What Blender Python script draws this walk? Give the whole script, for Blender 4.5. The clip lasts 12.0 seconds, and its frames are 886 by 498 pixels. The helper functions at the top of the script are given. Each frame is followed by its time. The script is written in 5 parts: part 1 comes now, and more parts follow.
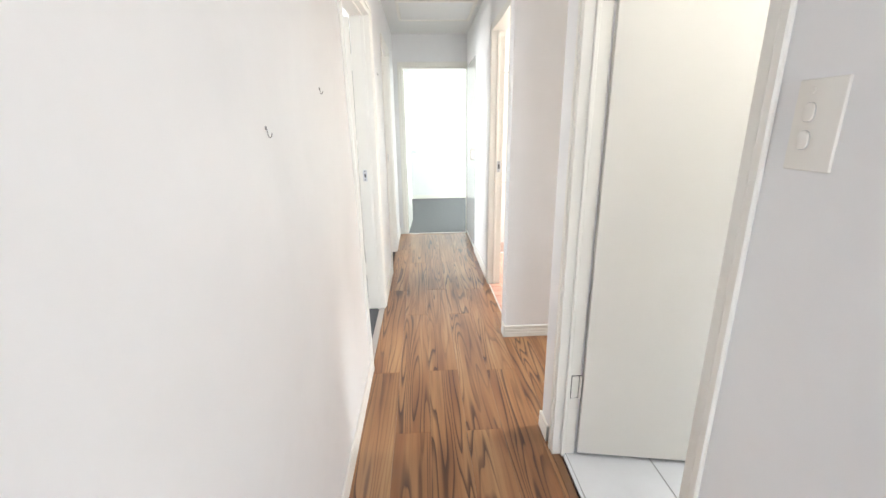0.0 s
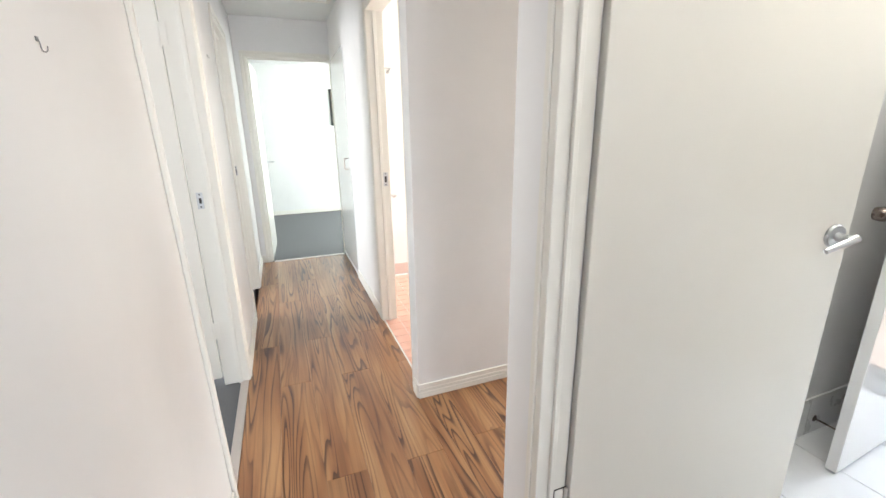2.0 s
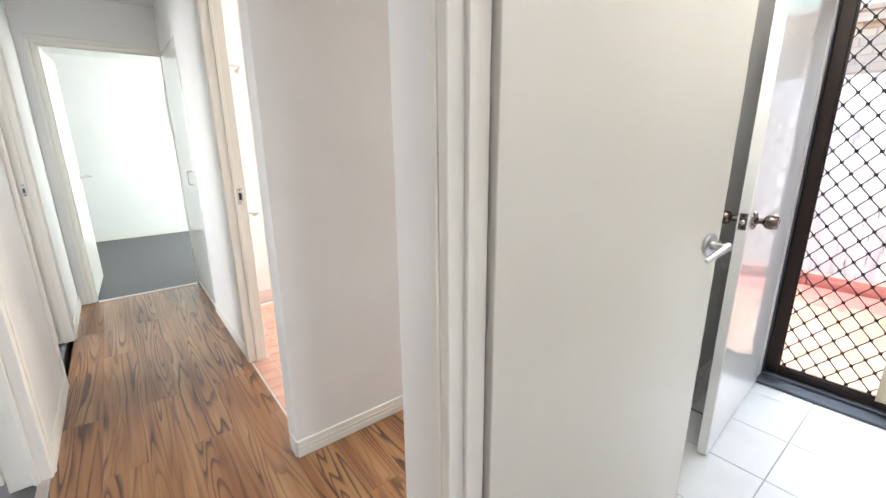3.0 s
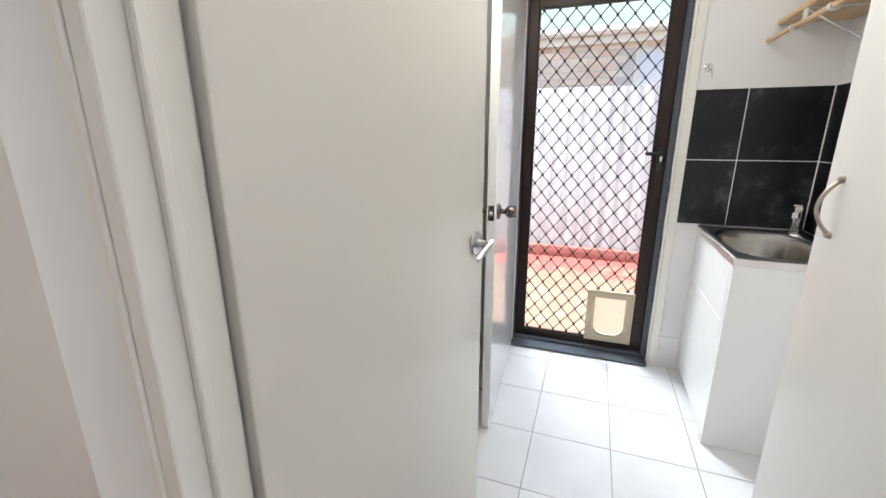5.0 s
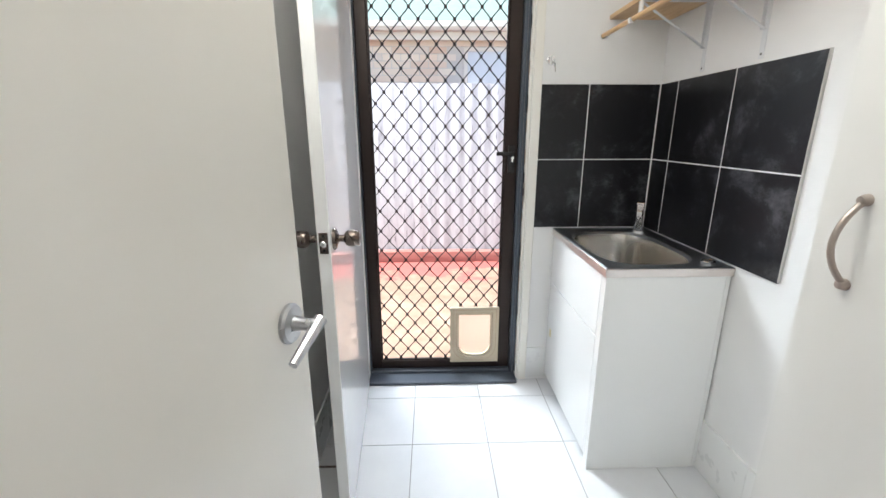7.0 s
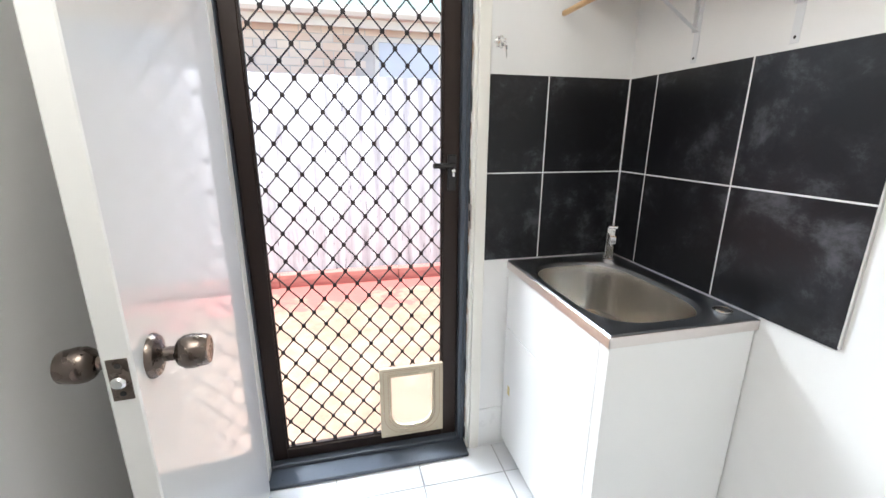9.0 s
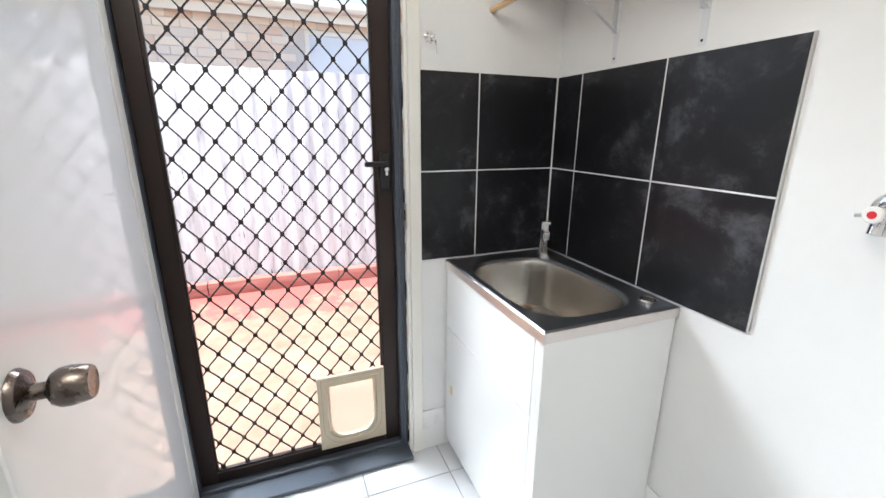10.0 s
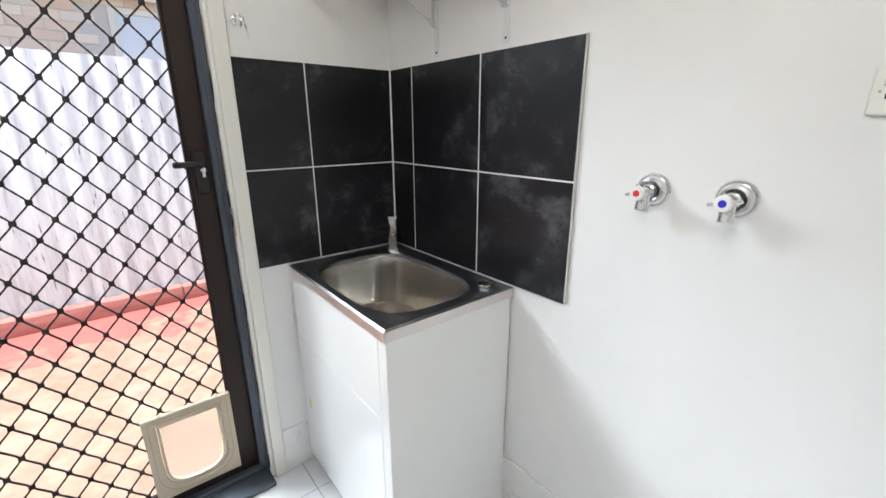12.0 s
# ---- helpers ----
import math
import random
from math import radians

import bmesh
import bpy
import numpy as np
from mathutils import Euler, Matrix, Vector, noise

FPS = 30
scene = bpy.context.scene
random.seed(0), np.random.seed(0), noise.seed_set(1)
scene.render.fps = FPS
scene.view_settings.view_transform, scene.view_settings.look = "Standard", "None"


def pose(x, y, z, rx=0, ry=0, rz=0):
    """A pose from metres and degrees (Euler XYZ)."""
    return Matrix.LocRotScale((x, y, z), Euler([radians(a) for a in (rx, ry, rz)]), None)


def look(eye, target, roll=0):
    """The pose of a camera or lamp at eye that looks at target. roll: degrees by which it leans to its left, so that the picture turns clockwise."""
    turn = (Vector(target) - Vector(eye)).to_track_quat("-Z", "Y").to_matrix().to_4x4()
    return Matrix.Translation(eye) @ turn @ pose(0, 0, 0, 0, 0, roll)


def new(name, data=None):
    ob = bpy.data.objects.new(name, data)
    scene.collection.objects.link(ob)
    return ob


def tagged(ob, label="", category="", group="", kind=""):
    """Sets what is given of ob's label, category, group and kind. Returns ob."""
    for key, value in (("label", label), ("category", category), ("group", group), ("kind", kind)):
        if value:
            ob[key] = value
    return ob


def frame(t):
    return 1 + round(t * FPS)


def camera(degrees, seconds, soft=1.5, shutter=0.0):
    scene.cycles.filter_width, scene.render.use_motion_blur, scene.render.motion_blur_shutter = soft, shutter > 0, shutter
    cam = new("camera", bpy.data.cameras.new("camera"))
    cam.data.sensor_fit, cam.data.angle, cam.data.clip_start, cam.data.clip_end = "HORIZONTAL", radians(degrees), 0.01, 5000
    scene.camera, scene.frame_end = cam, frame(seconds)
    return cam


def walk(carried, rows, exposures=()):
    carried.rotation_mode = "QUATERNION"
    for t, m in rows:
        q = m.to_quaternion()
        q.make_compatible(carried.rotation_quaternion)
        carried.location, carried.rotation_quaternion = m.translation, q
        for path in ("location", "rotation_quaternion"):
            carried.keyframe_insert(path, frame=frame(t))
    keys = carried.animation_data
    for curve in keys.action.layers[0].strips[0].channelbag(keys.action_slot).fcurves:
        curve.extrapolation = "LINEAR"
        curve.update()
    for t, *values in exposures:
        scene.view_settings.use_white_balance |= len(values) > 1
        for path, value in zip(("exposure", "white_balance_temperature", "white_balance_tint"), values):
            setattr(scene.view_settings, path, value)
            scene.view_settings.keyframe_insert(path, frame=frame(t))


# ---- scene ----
cam = camera(93.9, 12.0)
ROWS = [
    (0.0, (-0.212, 0.034, 1.338), (-0.124, 1.952, 0.778), -0.8),
    (0.5, (-0.222, 0.230, 1.339), (-0.032, 2.141, 0.780), -0.9),
    (1.0, (-0.233, 0.393, 1.330), (0.090, 2.286, 0.770), -1.0),
    (1.5, (-0.250, 0.560, 1.334), (0.238, 2.419, 0.781), -0.9),
    (2.0, (-0.236, 0.711, 1.330), (0.452, 2.508, 0.785), -0.9),
    (2.5, (-0.200, 0.843, 1.328), (0.740, 2.528, 0.804), -0.6),
    (3.0, (-0.129, 0.917, 1.332), (1.063, 2.439, 0.819), -0.5),
    (3.5, (-0.046, 0.965, 1.336), (1.372, 2.276, 0.820), -0.5),
    (5.5, (0.079, 1.042, 1.332), (1.949, 1.502, 0.794), -0.1),
    (6.0, (0.169, 1.046, 1.331), (2.071, 1.330, 0.783), -0.1),
    (6.5, (0.333, 1.086, 1.326), (2.257, 1.194, 0.790), 0.0),
    (7.0, (0.514, 1.107, 1.328), (2.441, 1.051, 0.794), -0.1),
    (9.0, (1.087, 1.108, 1.350), (2.959, 0.654, 0.813), 0.3),
    (9.5, (1.105, 1.094, 1.349), (2.944, 0.523, 0.808), 0.4),
    (10.0, (1.114, 1.068, 1.350), (2.903, 0.361, 0.803), 0.4),
    (10.5, (1.116, 1.037, 1.350), (2.834, 0.178, 0.797), 0.3),
    (11.0, (1.112, 1.003, 1.349), (2.754, 0.005, 0.792), 0.2),
    (11.5, (1.105, 0.972, 1.348), (2.665, -0.146, 0.786), 0.0),
    (12.0, (1.094, 0.945, 1.348), (2.585, -0.259, 0.778), -0.2),
]
walk(cam, [(t, look(eye, target, roll)) for t, eye, target, roll in ROWS], [
    (0.0, 2.05, 6450, 9), (2.5, 1.80, 6450, 9), (3.5, 1.62, 6550, 10), (5.5, 1.37, 6500, 9), (7.0, 1.36, 6400, 8), (9.0, 1.60, 6400, 9), (10.5, 1.34, 6400, 9), (12.0, 1.23, 6400, 9)])

# ---- light ----
world = bpy.data.worlds.new("world")
scene.world = world
world.use_nodes = True
wn = world.node_tree.nodes
wl = world.node_tree.links
wn.clear()
w_out = wn.new("ShaderNodeOutputWorld")
w_bg = wn.new("ShaderNodeBackground")
w_sky = wn.new("ShaderNodeTexSky")
w_sky.sky_type = "NISHITA"
w_sky.sun_disc = False
SUN_FROM = Vector((-0.13, 0.08, 1.9)).normalized()
w_sky.sun_elevation = math.asin(SUN_FROM.z)
w_sky.sun_rotation = math.atan2(SUN_FROM.x, SUN_FROM.y)
w_bg.inputs["Strength"].default_value = 0.15
wl.new(w_sky.outputs[0], w_bg.inputs[0])
wl.new(w_bg.outputs[0], w_out.inputs[0])

sun = new("sun", bpy.data.lights.new("sun", "SUN"))
sun.data.energy = 4.0
sun.data.angle = radians(0.5)
sun.data.color = (1.0, 0.96, 0.92)
sun.matrix_world = look(tuple(SUN_FROM * 20), (0, 0, 0))


def area_lamp(name, eye, target, sx, sy, power, color):
    """An area lamp added for daylight: in an unseen window's opening or over the yard."""
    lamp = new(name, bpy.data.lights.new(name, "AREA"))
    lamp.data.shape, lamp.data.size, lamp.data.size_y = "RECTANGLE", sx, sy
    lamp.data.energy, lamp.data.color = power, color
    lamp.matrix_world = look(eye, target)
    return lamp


# None of these windows is in view; their rooms' openings are added for lamps.
area_lamp("living_fill_light", (0.6, -3.97, 1.35), (0.6, 0, 1.35), 2.2, 1.7, 42, (0.86, 0.92, 1.0))
area_lamp("bedroom_window_light", (2.44, 6.9, 1.4), (0, 6.9, 1.2), 1.8, 1.4, 40, (0.92, 1.0, 0.95))
area_lamp("bathroom_window_light", (2.57, 3.9, 1.5), (0, 3.7, 1.3), 0.9, 1.1, 17, (1.0, 0.93, 0.83))
area_lamp("west_room_window_light", (-3.44, 2.9, 1.4), (0, 2.9, 1.2), 1.6, 1.2, 12, (0.92, 0.97, 1.0))
area_lamp("west_far_window_light", (-3.44, 4.35, 1.4), (0, 4.25, 0.9), 0.8, 1.2, 30, (0.97, 0.98, 1.0))
# The passage's far end is unseen; its window and warm lamp are added.
area_lamp("passage_fill_light", (2.61, 2.1, 1.5), (0, 2.1, 1.3), 0.6, 1.0, 4.0, (1.0, 0.86, 0.70))
# Two lamps added above the yard, out of view, to boost the laundry's daylight.
area_lamp("doorway_fill_light", (3.25, 1.05, 2.75), (1.9, 0.85, 0.6), 1.0, 0.9, 36, (0.93, 0.97, 1.0))
area_lamp("yard_fill_light", (4.4, 2.3, 3.1), (1.7, 0.35, 0.8), 0.9, 0.9, 92, (0.90, 0.96, 1.0))


def unseen_bulb(name, x, y, z, power, color):
    """A small warm point lamp, unseen and added as fill under the ceiling."""
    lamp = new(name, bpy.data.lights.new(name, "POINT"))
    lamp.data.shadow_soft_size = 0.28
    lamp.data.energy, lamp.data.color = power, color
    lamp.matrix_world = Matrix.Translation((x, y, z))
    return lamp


# Added, unseen: lights the upper walls and the slot behind the back door.
unseen_bulb("laundry_fill", 1.20, 1.25, 2.22, 10.5, (1.0, 0.97, 0.90))


# ---- materials ----
def principled(name, color, rough=0.5, metal=0.0):
    m = bpy.data.materials.new(name)
    m.use_nodes = True
    b = m.node_tree.nodes["Principled BSDF"]
    b.inputs["Base Color"].default_value = (*color, 1)
    b.inputs["Roughness"].default_value = rough
    b.inputs["Metallic"].default_value = metal
    return m, m.node_tree.nodes, m.node_tree.links, b


def coords(n, l, scale=(1, 1, 1), obj=True, offset=False):
    tc = n.new("ShaderNodeTexCoord")
    mp = n.new("ShaderNodeMapping")
    mp.inputs["Scale"].default_value = scale
    l.new(tc.outputs["Object" if obj else "Generated"], mp.inputs["Vector"])
    if offset:
        info = n.new("ShaderNodeObjectInfo")
        mul = n.new("ShaderNodeMath")
        mul.operation = "MULTIPLY"
        mul.inputs[1].default_value = 57.0
        l.new(info.outputs["Random"], mul.inputs[0])
        cx = n.new("ShaderNodeCombineXYZ")
        for i in range(3):
            l.new(mul.outputs[0], cx.inputs[i])
        l.new(cx.outputs[0], mp.inputs["Location"])
    return mp.outputs["Vector"]


def noise_tex(n, l, vec, scale, detail=4.0, rough=0.55, distort=0.0):
    t = n.new("ShaderNodeTexNoise")
    t.inputs["Scale"].default_value = scale
    t.inputs["Detail"].default_value = detail
    t.inputs["Roughness"].default_value = rough
    t.inputs["Distortion"].default_value = distort
    l.new(vec, t.inputs["Vector"])
    return t.outputs["Fac"]


def ramp(n, l, fac, stops):
    r = n.new("ShaderNodeValToRGB")
    e = r.color_ramp.elements
    while len(e) < len(stops):
        e.new(0.5)
    for k, (p, c) in zip(e, stops):
        k.position = p
        k.color = (*c, 1) if len(c) == 3 else c
    l.new(fac, r.inputs["Fac"])
    return r.outputs["Color"]


def mix(n, l, a, b, fac, mode="MIX"):
    """a and b are sockets or colours, fac a socket or a number."""
    m = n.new("ShaderNodeMix")
    m.data_type, m.blend_type = "RGBA", mode
    for value, slot in ((fac, m.inputs[0]), (a, m.inputs[6]), (b, m.inputs[7])):
        if isinstance(value, bpy.types.NodeSocket):
            l.new(value, slot)
        elif isinstance(value, tuple):
            slot.default_value = (*value, 1)
        else:
            slot.default_value = value
    return m.outputs[2]


def bump(n, l, b, height, strength=0.1, dist=0.002):
    k = n.new("ShaderNodeBump")
    k.inputs["Strength"].default_value = strength
    k.inputs["Distance"].default_value = dist
    l.new(height, k.inputs["Height"])
    l.new(k.outputs["Normal"], b.inputs["Normal"])


def painted(name, color, rough, dirt=0.06, grain=220, strength=0.12, coat=0.0):
    """Paint with a fine roller or brush relief and faint broad marks."""
    m, n, l, b = principled(name, color, rough)
    v = coords(n, l)
    broad = noise_tex(n, l, v, 1.6, 5, 0.6, 0.4)
    low = tuple(c * (1 - dirt) for c in color)
    col = ramp(n, l, broad, [(0.35, low), (0.65, color)])
    l.new(col, b.inputs["Base Color"])
    fine = noise_tex(n, l, v, grain, 2)
    soft = noise_tex(n, l, v, 9, 3)
    both = n.new("ShaderNodeMath")
    both.operation = "MULTIPLY_ADD"
    both.inputs[1].default_value = 0.8
    l.new(soft, both.inputs[0])
    l.new(fine, both.inputs[2])
    bump(n, l, b, both.outputs[0], strength, 0.001)
    rr = ramp(n, l, soft, [(0.3, (rough * 0.94,) * 3), (0.7, (min(1, rough * 1.07),) * 3)])
    l.new(rr, b.inputs["Roughness"])
    b.inputs["Coat Weight"].default_value = coat
    b.inputs["Coat Roughness"].default_value = 0.08
    return m


M_WALL = painted("wall_paint", (0.80, 0.795, 0.79), 0.45)
M_CEIL = painted("ceiling_paint", (0.80, 0.80, 0.79), 0.8, 0.04)
M_TRIM, n, l, b = principled("trim_gloss_paint", (0.80, 0.78, 0.725), 0.3)
l.new(ramp(n, l, noise_tex(n, l, coords(n, l), 3.0, 3), [(0.3, (0.785, 0.765, 0.71)), (0.7, (0.80, 0.78, 0.725))]), b.inputs["Base Color"])
M_DOOR = painted("door_gloss_paint", (0.86, 0.835, 0.78), 0.16, 0.03, 60, 0.05)
M_DOOR_EXT = painted("door_high_gloss_paint", (0.80, 0.80, 0.79), 0.085, 0.02, 8, 0.02, 0.15)
M_CAB = painted("cabinet_melamine", (0.82, 0.82, 0.81), 0.16, 0.02, 30, 0.02)
M_PLATE = principled("white_plastic", (0.78, 0.77, 0.74), 0.3)[0]
M_PLATE_WALL = principled("ivory_plastic", (0.78, 0.755, 0.70), 0.35)[0]
M_RECESS = principled("grey_plastic_recess", (0.48, 0.47, 0.45), 0.6)[0]
M_SKIRT_TILE = painted("white_glazed_skirting_tile", (0.80, 0.80, 0.795), 0.28, 0.03, 30, 0.02)
M_RAIL = principled("grey_enamelled_rail", (0.5, 0.5, 0.5), 0.35)[0]
M_BLACK = principled("black_satin_lock", (0.012, 0.010, 0.010), 0.35)[0]
M_DARK = principled("dark_void", (0.02, 0.02, 0.02), 0.8)[0]
M_RED = principled("red_plastic", (0.6, 0.02, 0.03), 0.3)[0]
M_BLUE = principled("blue_plastic", (0.03, 0.04, 0.5), 0.3)[0]
M_STICKER = principled("yellow_sticker", (0.55, 0.45, 0.2), 0.6)[0]
M_BARE = principled("bare_chipped_timber", (0.42, 0.32, 0.24), 0.8)[0]


def metal_mat(name, color, rough, scale=(1, 1, 1), wear=0.15):
    m, n, l, b = principled(name, color, rough, 1.0)
    v = coords(n, l, scale)
    f = noise_tex(n, l, v, 60, 4)
    l.new(ramp(n, l, f, [(0.3, (rough * (1 - wear),) * 3), (0.7, (rough * (1 + wear * 2),) * 3)]), b.inputs["Roughness"])
    return m


M_CHROME = metal_mat("chrome", (0.74, 0.74, 0.74), 0.16)
M_SATIN = metal_mat("satin_chrome", (0.55, 0.56, 0.58), 0.3)
M_STEEL = metal_mat("brushed_stainless_steel", (0.58, 0.55, 0.505), 0.22, (0.2, 0.2, 0.6), 0.04)
M_RIM = metal_mat("polished_steel_rim", (0.42, 0.43, 0.46), 0.30, (1, 1, 1), 0.03)
M_HOOK = metal_mat("dull_grey_wire", (0.22, 0.22, 0.22), 0.35)
M_KNOB = metal_mat("aged_bronze_nickel", (0.18, 0.148, 0.13), 0.26)
M_NICKEL = metal_mat("brushed_nickel", (0.48, 0.42, 0.38), 0.32)
M_EDGE = metal_mat("aluminium_edge", (0.68, 0.63, 0.60), 0.35)
M_BROWN = metal_mat("brown_anodised_aluminium", (0.022, 0.012, 0.009), 0.38)
M_BROWN.node_tree.nodes["Principled BSDF"].inputs["Metallic"].default_value = 0.35
M_GRILLE = principled("dark_bronze_grille", (0.020, 0.012, 0.010), 0.6, 0.0)[0]
M_SILL = metal_mat("blue_grey_sill", (0.075, 0.088, 0.11), 0.32)
M_SILL.node_tree.nodes["Principled BSDF"].inputs["Metallic"].default_value = 0.2
M_CREAM = painted("aged_cream_plastic", (0.56, 0.48, 0.35), 0.4, 0.1, 40, 0.05)
M_BRACKET = principled("white_enamelled_steel", (0.70, 0.71, 0.73), 0.3)[0]

m, n, l, b = principled("clear_acrylic", (0.95, 0.93, 0.88), 0.3)
b.inputs["Transmission Weight"].default_value = 0.85
b.inputs["IOR"].default_value = 1.1
M_ACRYLIC = m

# laminate plank with dark figured grain
m, n, l, b = principled("laminate_plank", (0.3, 0.14, 0.06), 0.3)
v = coords(n, l, (1, 1, 1), True, True)


def stretched(sx, sy):
    mp = n.new("ShaderNodeMapping")
    mp.inputs["Scale"].default_value = (sx, sy, 1)
    l.new(v, mp.inputs["Vector"])
    return mp.outputs["Vector"]


rings_src = noise_tex(n, l, stretched(8.0, 0.45), 1.0, 1.7, 0.5, 0.2)
mul = n.new("ShaderNodeMath")
mul.operation = "MULTIPLY"
mul.inputs[1].default_value = 17.0
l.new(rings_src, mul.inputs[0])
fr = n.new("ShaderNodeMath")
fr.operation = "FRACT"
l.new(mul.outputs[0], fr.inputs[0])
veins = ramp(n, l, fr.outputs[0], [(0.0, (1, 1, 1)), (0.16, (0.75, 0.75, 0.75)), (0.34, (0.12, 0.12, 0.12)), (0.75, (0, 0, 0)), (0.96, (0.15, 0.15, 0.15)), (1.0, (1, 1, 1))])
zone = ramp(n, l, noise_tex(n, l, stretched(7, 0.9), 1.0, 3, 0.5), [(0.40, (0.32, 0.32, 0.32)), (0.54, (1, 1, 1))])
fine = noise_tex(n, l, stretched(48, 0.9), 1.4, 6, 0.7, 0.3)
patch = noise_tex(n, l, stretched(10, 0.8), 1.2, 3, 0.5)
tone = ramp(n, l, patch, [(0.34, (0.205, 0.080, 0.027)), (0.5, (0.300, 0.137, 0.052)), (0.68, (0.39, 0.212, 0.092))])
grainy = mix(n, l, tone, (0.090, 0.036, 0.016), ramp(n, l, fine, [(0.48, (0.0, 0.0, 0.0)), (0.72, (0.45, 0.45, 0.45))]))
fac = n.new("ShaderNodeMath")
fac.operation = "MULTIPLY"
l.new(veins, fac.inputs[0])
l.new(zone, fac.inputs[1])
l.new(mix(n, l, grainy, (0.042, 0.010, 0.004), fac.outputs[0]), b.inputs["Base Color"])
l.new(ramp(n, l, fine, [(0.3, (0.30,) * 3), (0.7, (0.42,) * 3)]), b.inputs["Roughness"])
bump(n, l, b, fine, 0.12, 0.0006)
b.inputs["Specular IOR Level"].default_value = 0.6
b.inputs["Coat Weight"].default_value = 0.4
b.inputs["Coat Roughness"].default_value = 0.16
M_PLANK = m
M_PLANK_BASE = principled("laminate_core", (0.08, 0.045, 0.025), 0.7)[0]
M_THRESH = principled("dark_timber_threshold", (0.16, 0.08, 0.04), 0.4)[0]

M_PINK = painted("pink_glazed_tile", (0.72, 0.58, 0.53), 0.25, 0.05, 40, 0.02)
# glossy white floor tile
m, n, l, b = principled("white_floor_tile", (0.68, 0.69, 0.71), 0.12)
v = coords(n, l, (1, 1, 1), True, True)
l.new(ramp(n, l, noise_tex(n, l, v, 5, 5, 0.6), [(0.3, (0.64, 0.65, 0.67)), (0.7, (0.70, 0.71, 0.73))]), b.inputs["Base Color"])
l.new(ramp(n, l, noise_tex(n, l, v, 14, 4), [(0.3, (0.10,) * 3), (0.7, (0.22,) * 3)]), b.inputs["Roughness"])
bump(n, l, b, noise_tex(n, l, v, 12, 3), 0.06, 0.001)
M_TILE = m
M_GROUT = painted("grey_grout", (0.33, 0.33, 0.33), 0.8, 0.15)
M_GROUT_WHITE = painted("white_grout", (0.78, 0.78, 0.77), 0.8, 0.08)

# charcoal wall tile, cloudy
m, n, l, b = principled("charcoal_wall_tile", (0.03, 0.03, 0.033), 0.4)
v = coords(n, l, (1, 1, 1), True, True)
cloud = noise_tex(n, l, v, 5.5, 7, 0.7, 0.2)
l.new(ramp(n, l, cloud, [(0.46, (0.0065, 0.0065, 0.008)), (0.54, (0.014, 0.014, 0.017)), (0.72, (0.095, 0.097, 0.108))]), b.inputs["Base Color"])
l.new(ramp(n, l, cloud, [(0.48, (0.31,) * 3), (0.7, (0.36,) * 3)]), b.inputs["Roughness"])
b.inputs["Specular IOR Level"].default_value = 0.4
bump(n, l, b, noise_tex(n, l, v, 30, 4), 0.08, 0.001)
M_BLACK_TILE = m

m, n, l, b = principled("terracotta_tile", (0.45, 0.17, 0.10), 0.35)
v = coords(n, l, (1, 1, 1), True, True)
l.new(ramp(n, l, noise_tex(n, l, v, 8, 4), [(0.3, (0.62, 0.34, 0.26)), (0.7, (0.74, 0.46, 0.37))]), b.inputs["Base Color"])
M_TERRA = m

m, n, l, b = principled("grey_carpet", (0.12, 0.125, 0.13), 1.0)
v = coords(n, l)
f = noise_tex(n, l, v, 420, 3, 0.7)
g = noise_tex(n, l, v, 3, 4)
c1 = ramp(n, l, f, [(0.3, (0.07, 0.075, 0.08)), (0.7, (0.17, 0.175, 0.18))])
l.new(mix(n, l, c1, (0.12, 0.12, 0.125), g), b.inputs["Base Color"])
bump(n, l, b, f, 0.6, 0.004)
M_CARPET = m

m, n, l, b = principled("pine_timber", (0.62, 0.40, 0.20), 0.4)
v = coords(n, l, (1.2, 14, 14))
f = noise_tex(n, l, v, 3, 4, 0.6, 0.8)
l.new(ramp(n, l, f, [(0.35, (0.52, 0.31, 0.14)), (0.5, (0.66, 0.43, 0.22)), (0.7, (0.72, 0.50, 0.28))]), b.inputs["Base Color"])
M_PINE = m

m, n, l, b = principled("weathered_fence_sheet", (0.36, 0.34, 0.35), 0.85)
v = coords(n, l, (1, 5, 0.8))
f = noise_tex(n, l, v, 3.5, 6, 0.65, 0.4)
base = ramp(n, l, f, [(0.28, (0.30, 0.285, 0.290)), (0.45, (0.43, 0.415, 0.42)), (0.7, (0.53, 0.52, 0.525))])
v2 = coords(n, l, (1, 22, 2.6))
spot = ramp(n, l, noise_tex(n, l, v2, 2.0, 3), [(0.66, (0, 0, 0)), (0.74, (1, 1, 1))])
l.new(mix(n, l, base, (0.10, 0.09, 0.10), spot), b.inputs["Base Color"])
bump(n, l, b, f, 0.3, 0.004)
M_FENCE = m

m, n, l, b = principled("red_painted_timber", (0.36, 0.10, 0.08), 0.7)
v = coords(n, l, (3, 1, 6))
l.new(ramp(n, l, noise_tex(n, l, v, 4, 5), [(0.3, (0.24, 0.085, 0.07)), (0.7, (0.36, 0.15, 0.125))]), b.inputs["Base Color"])
M_REDWOOD = m

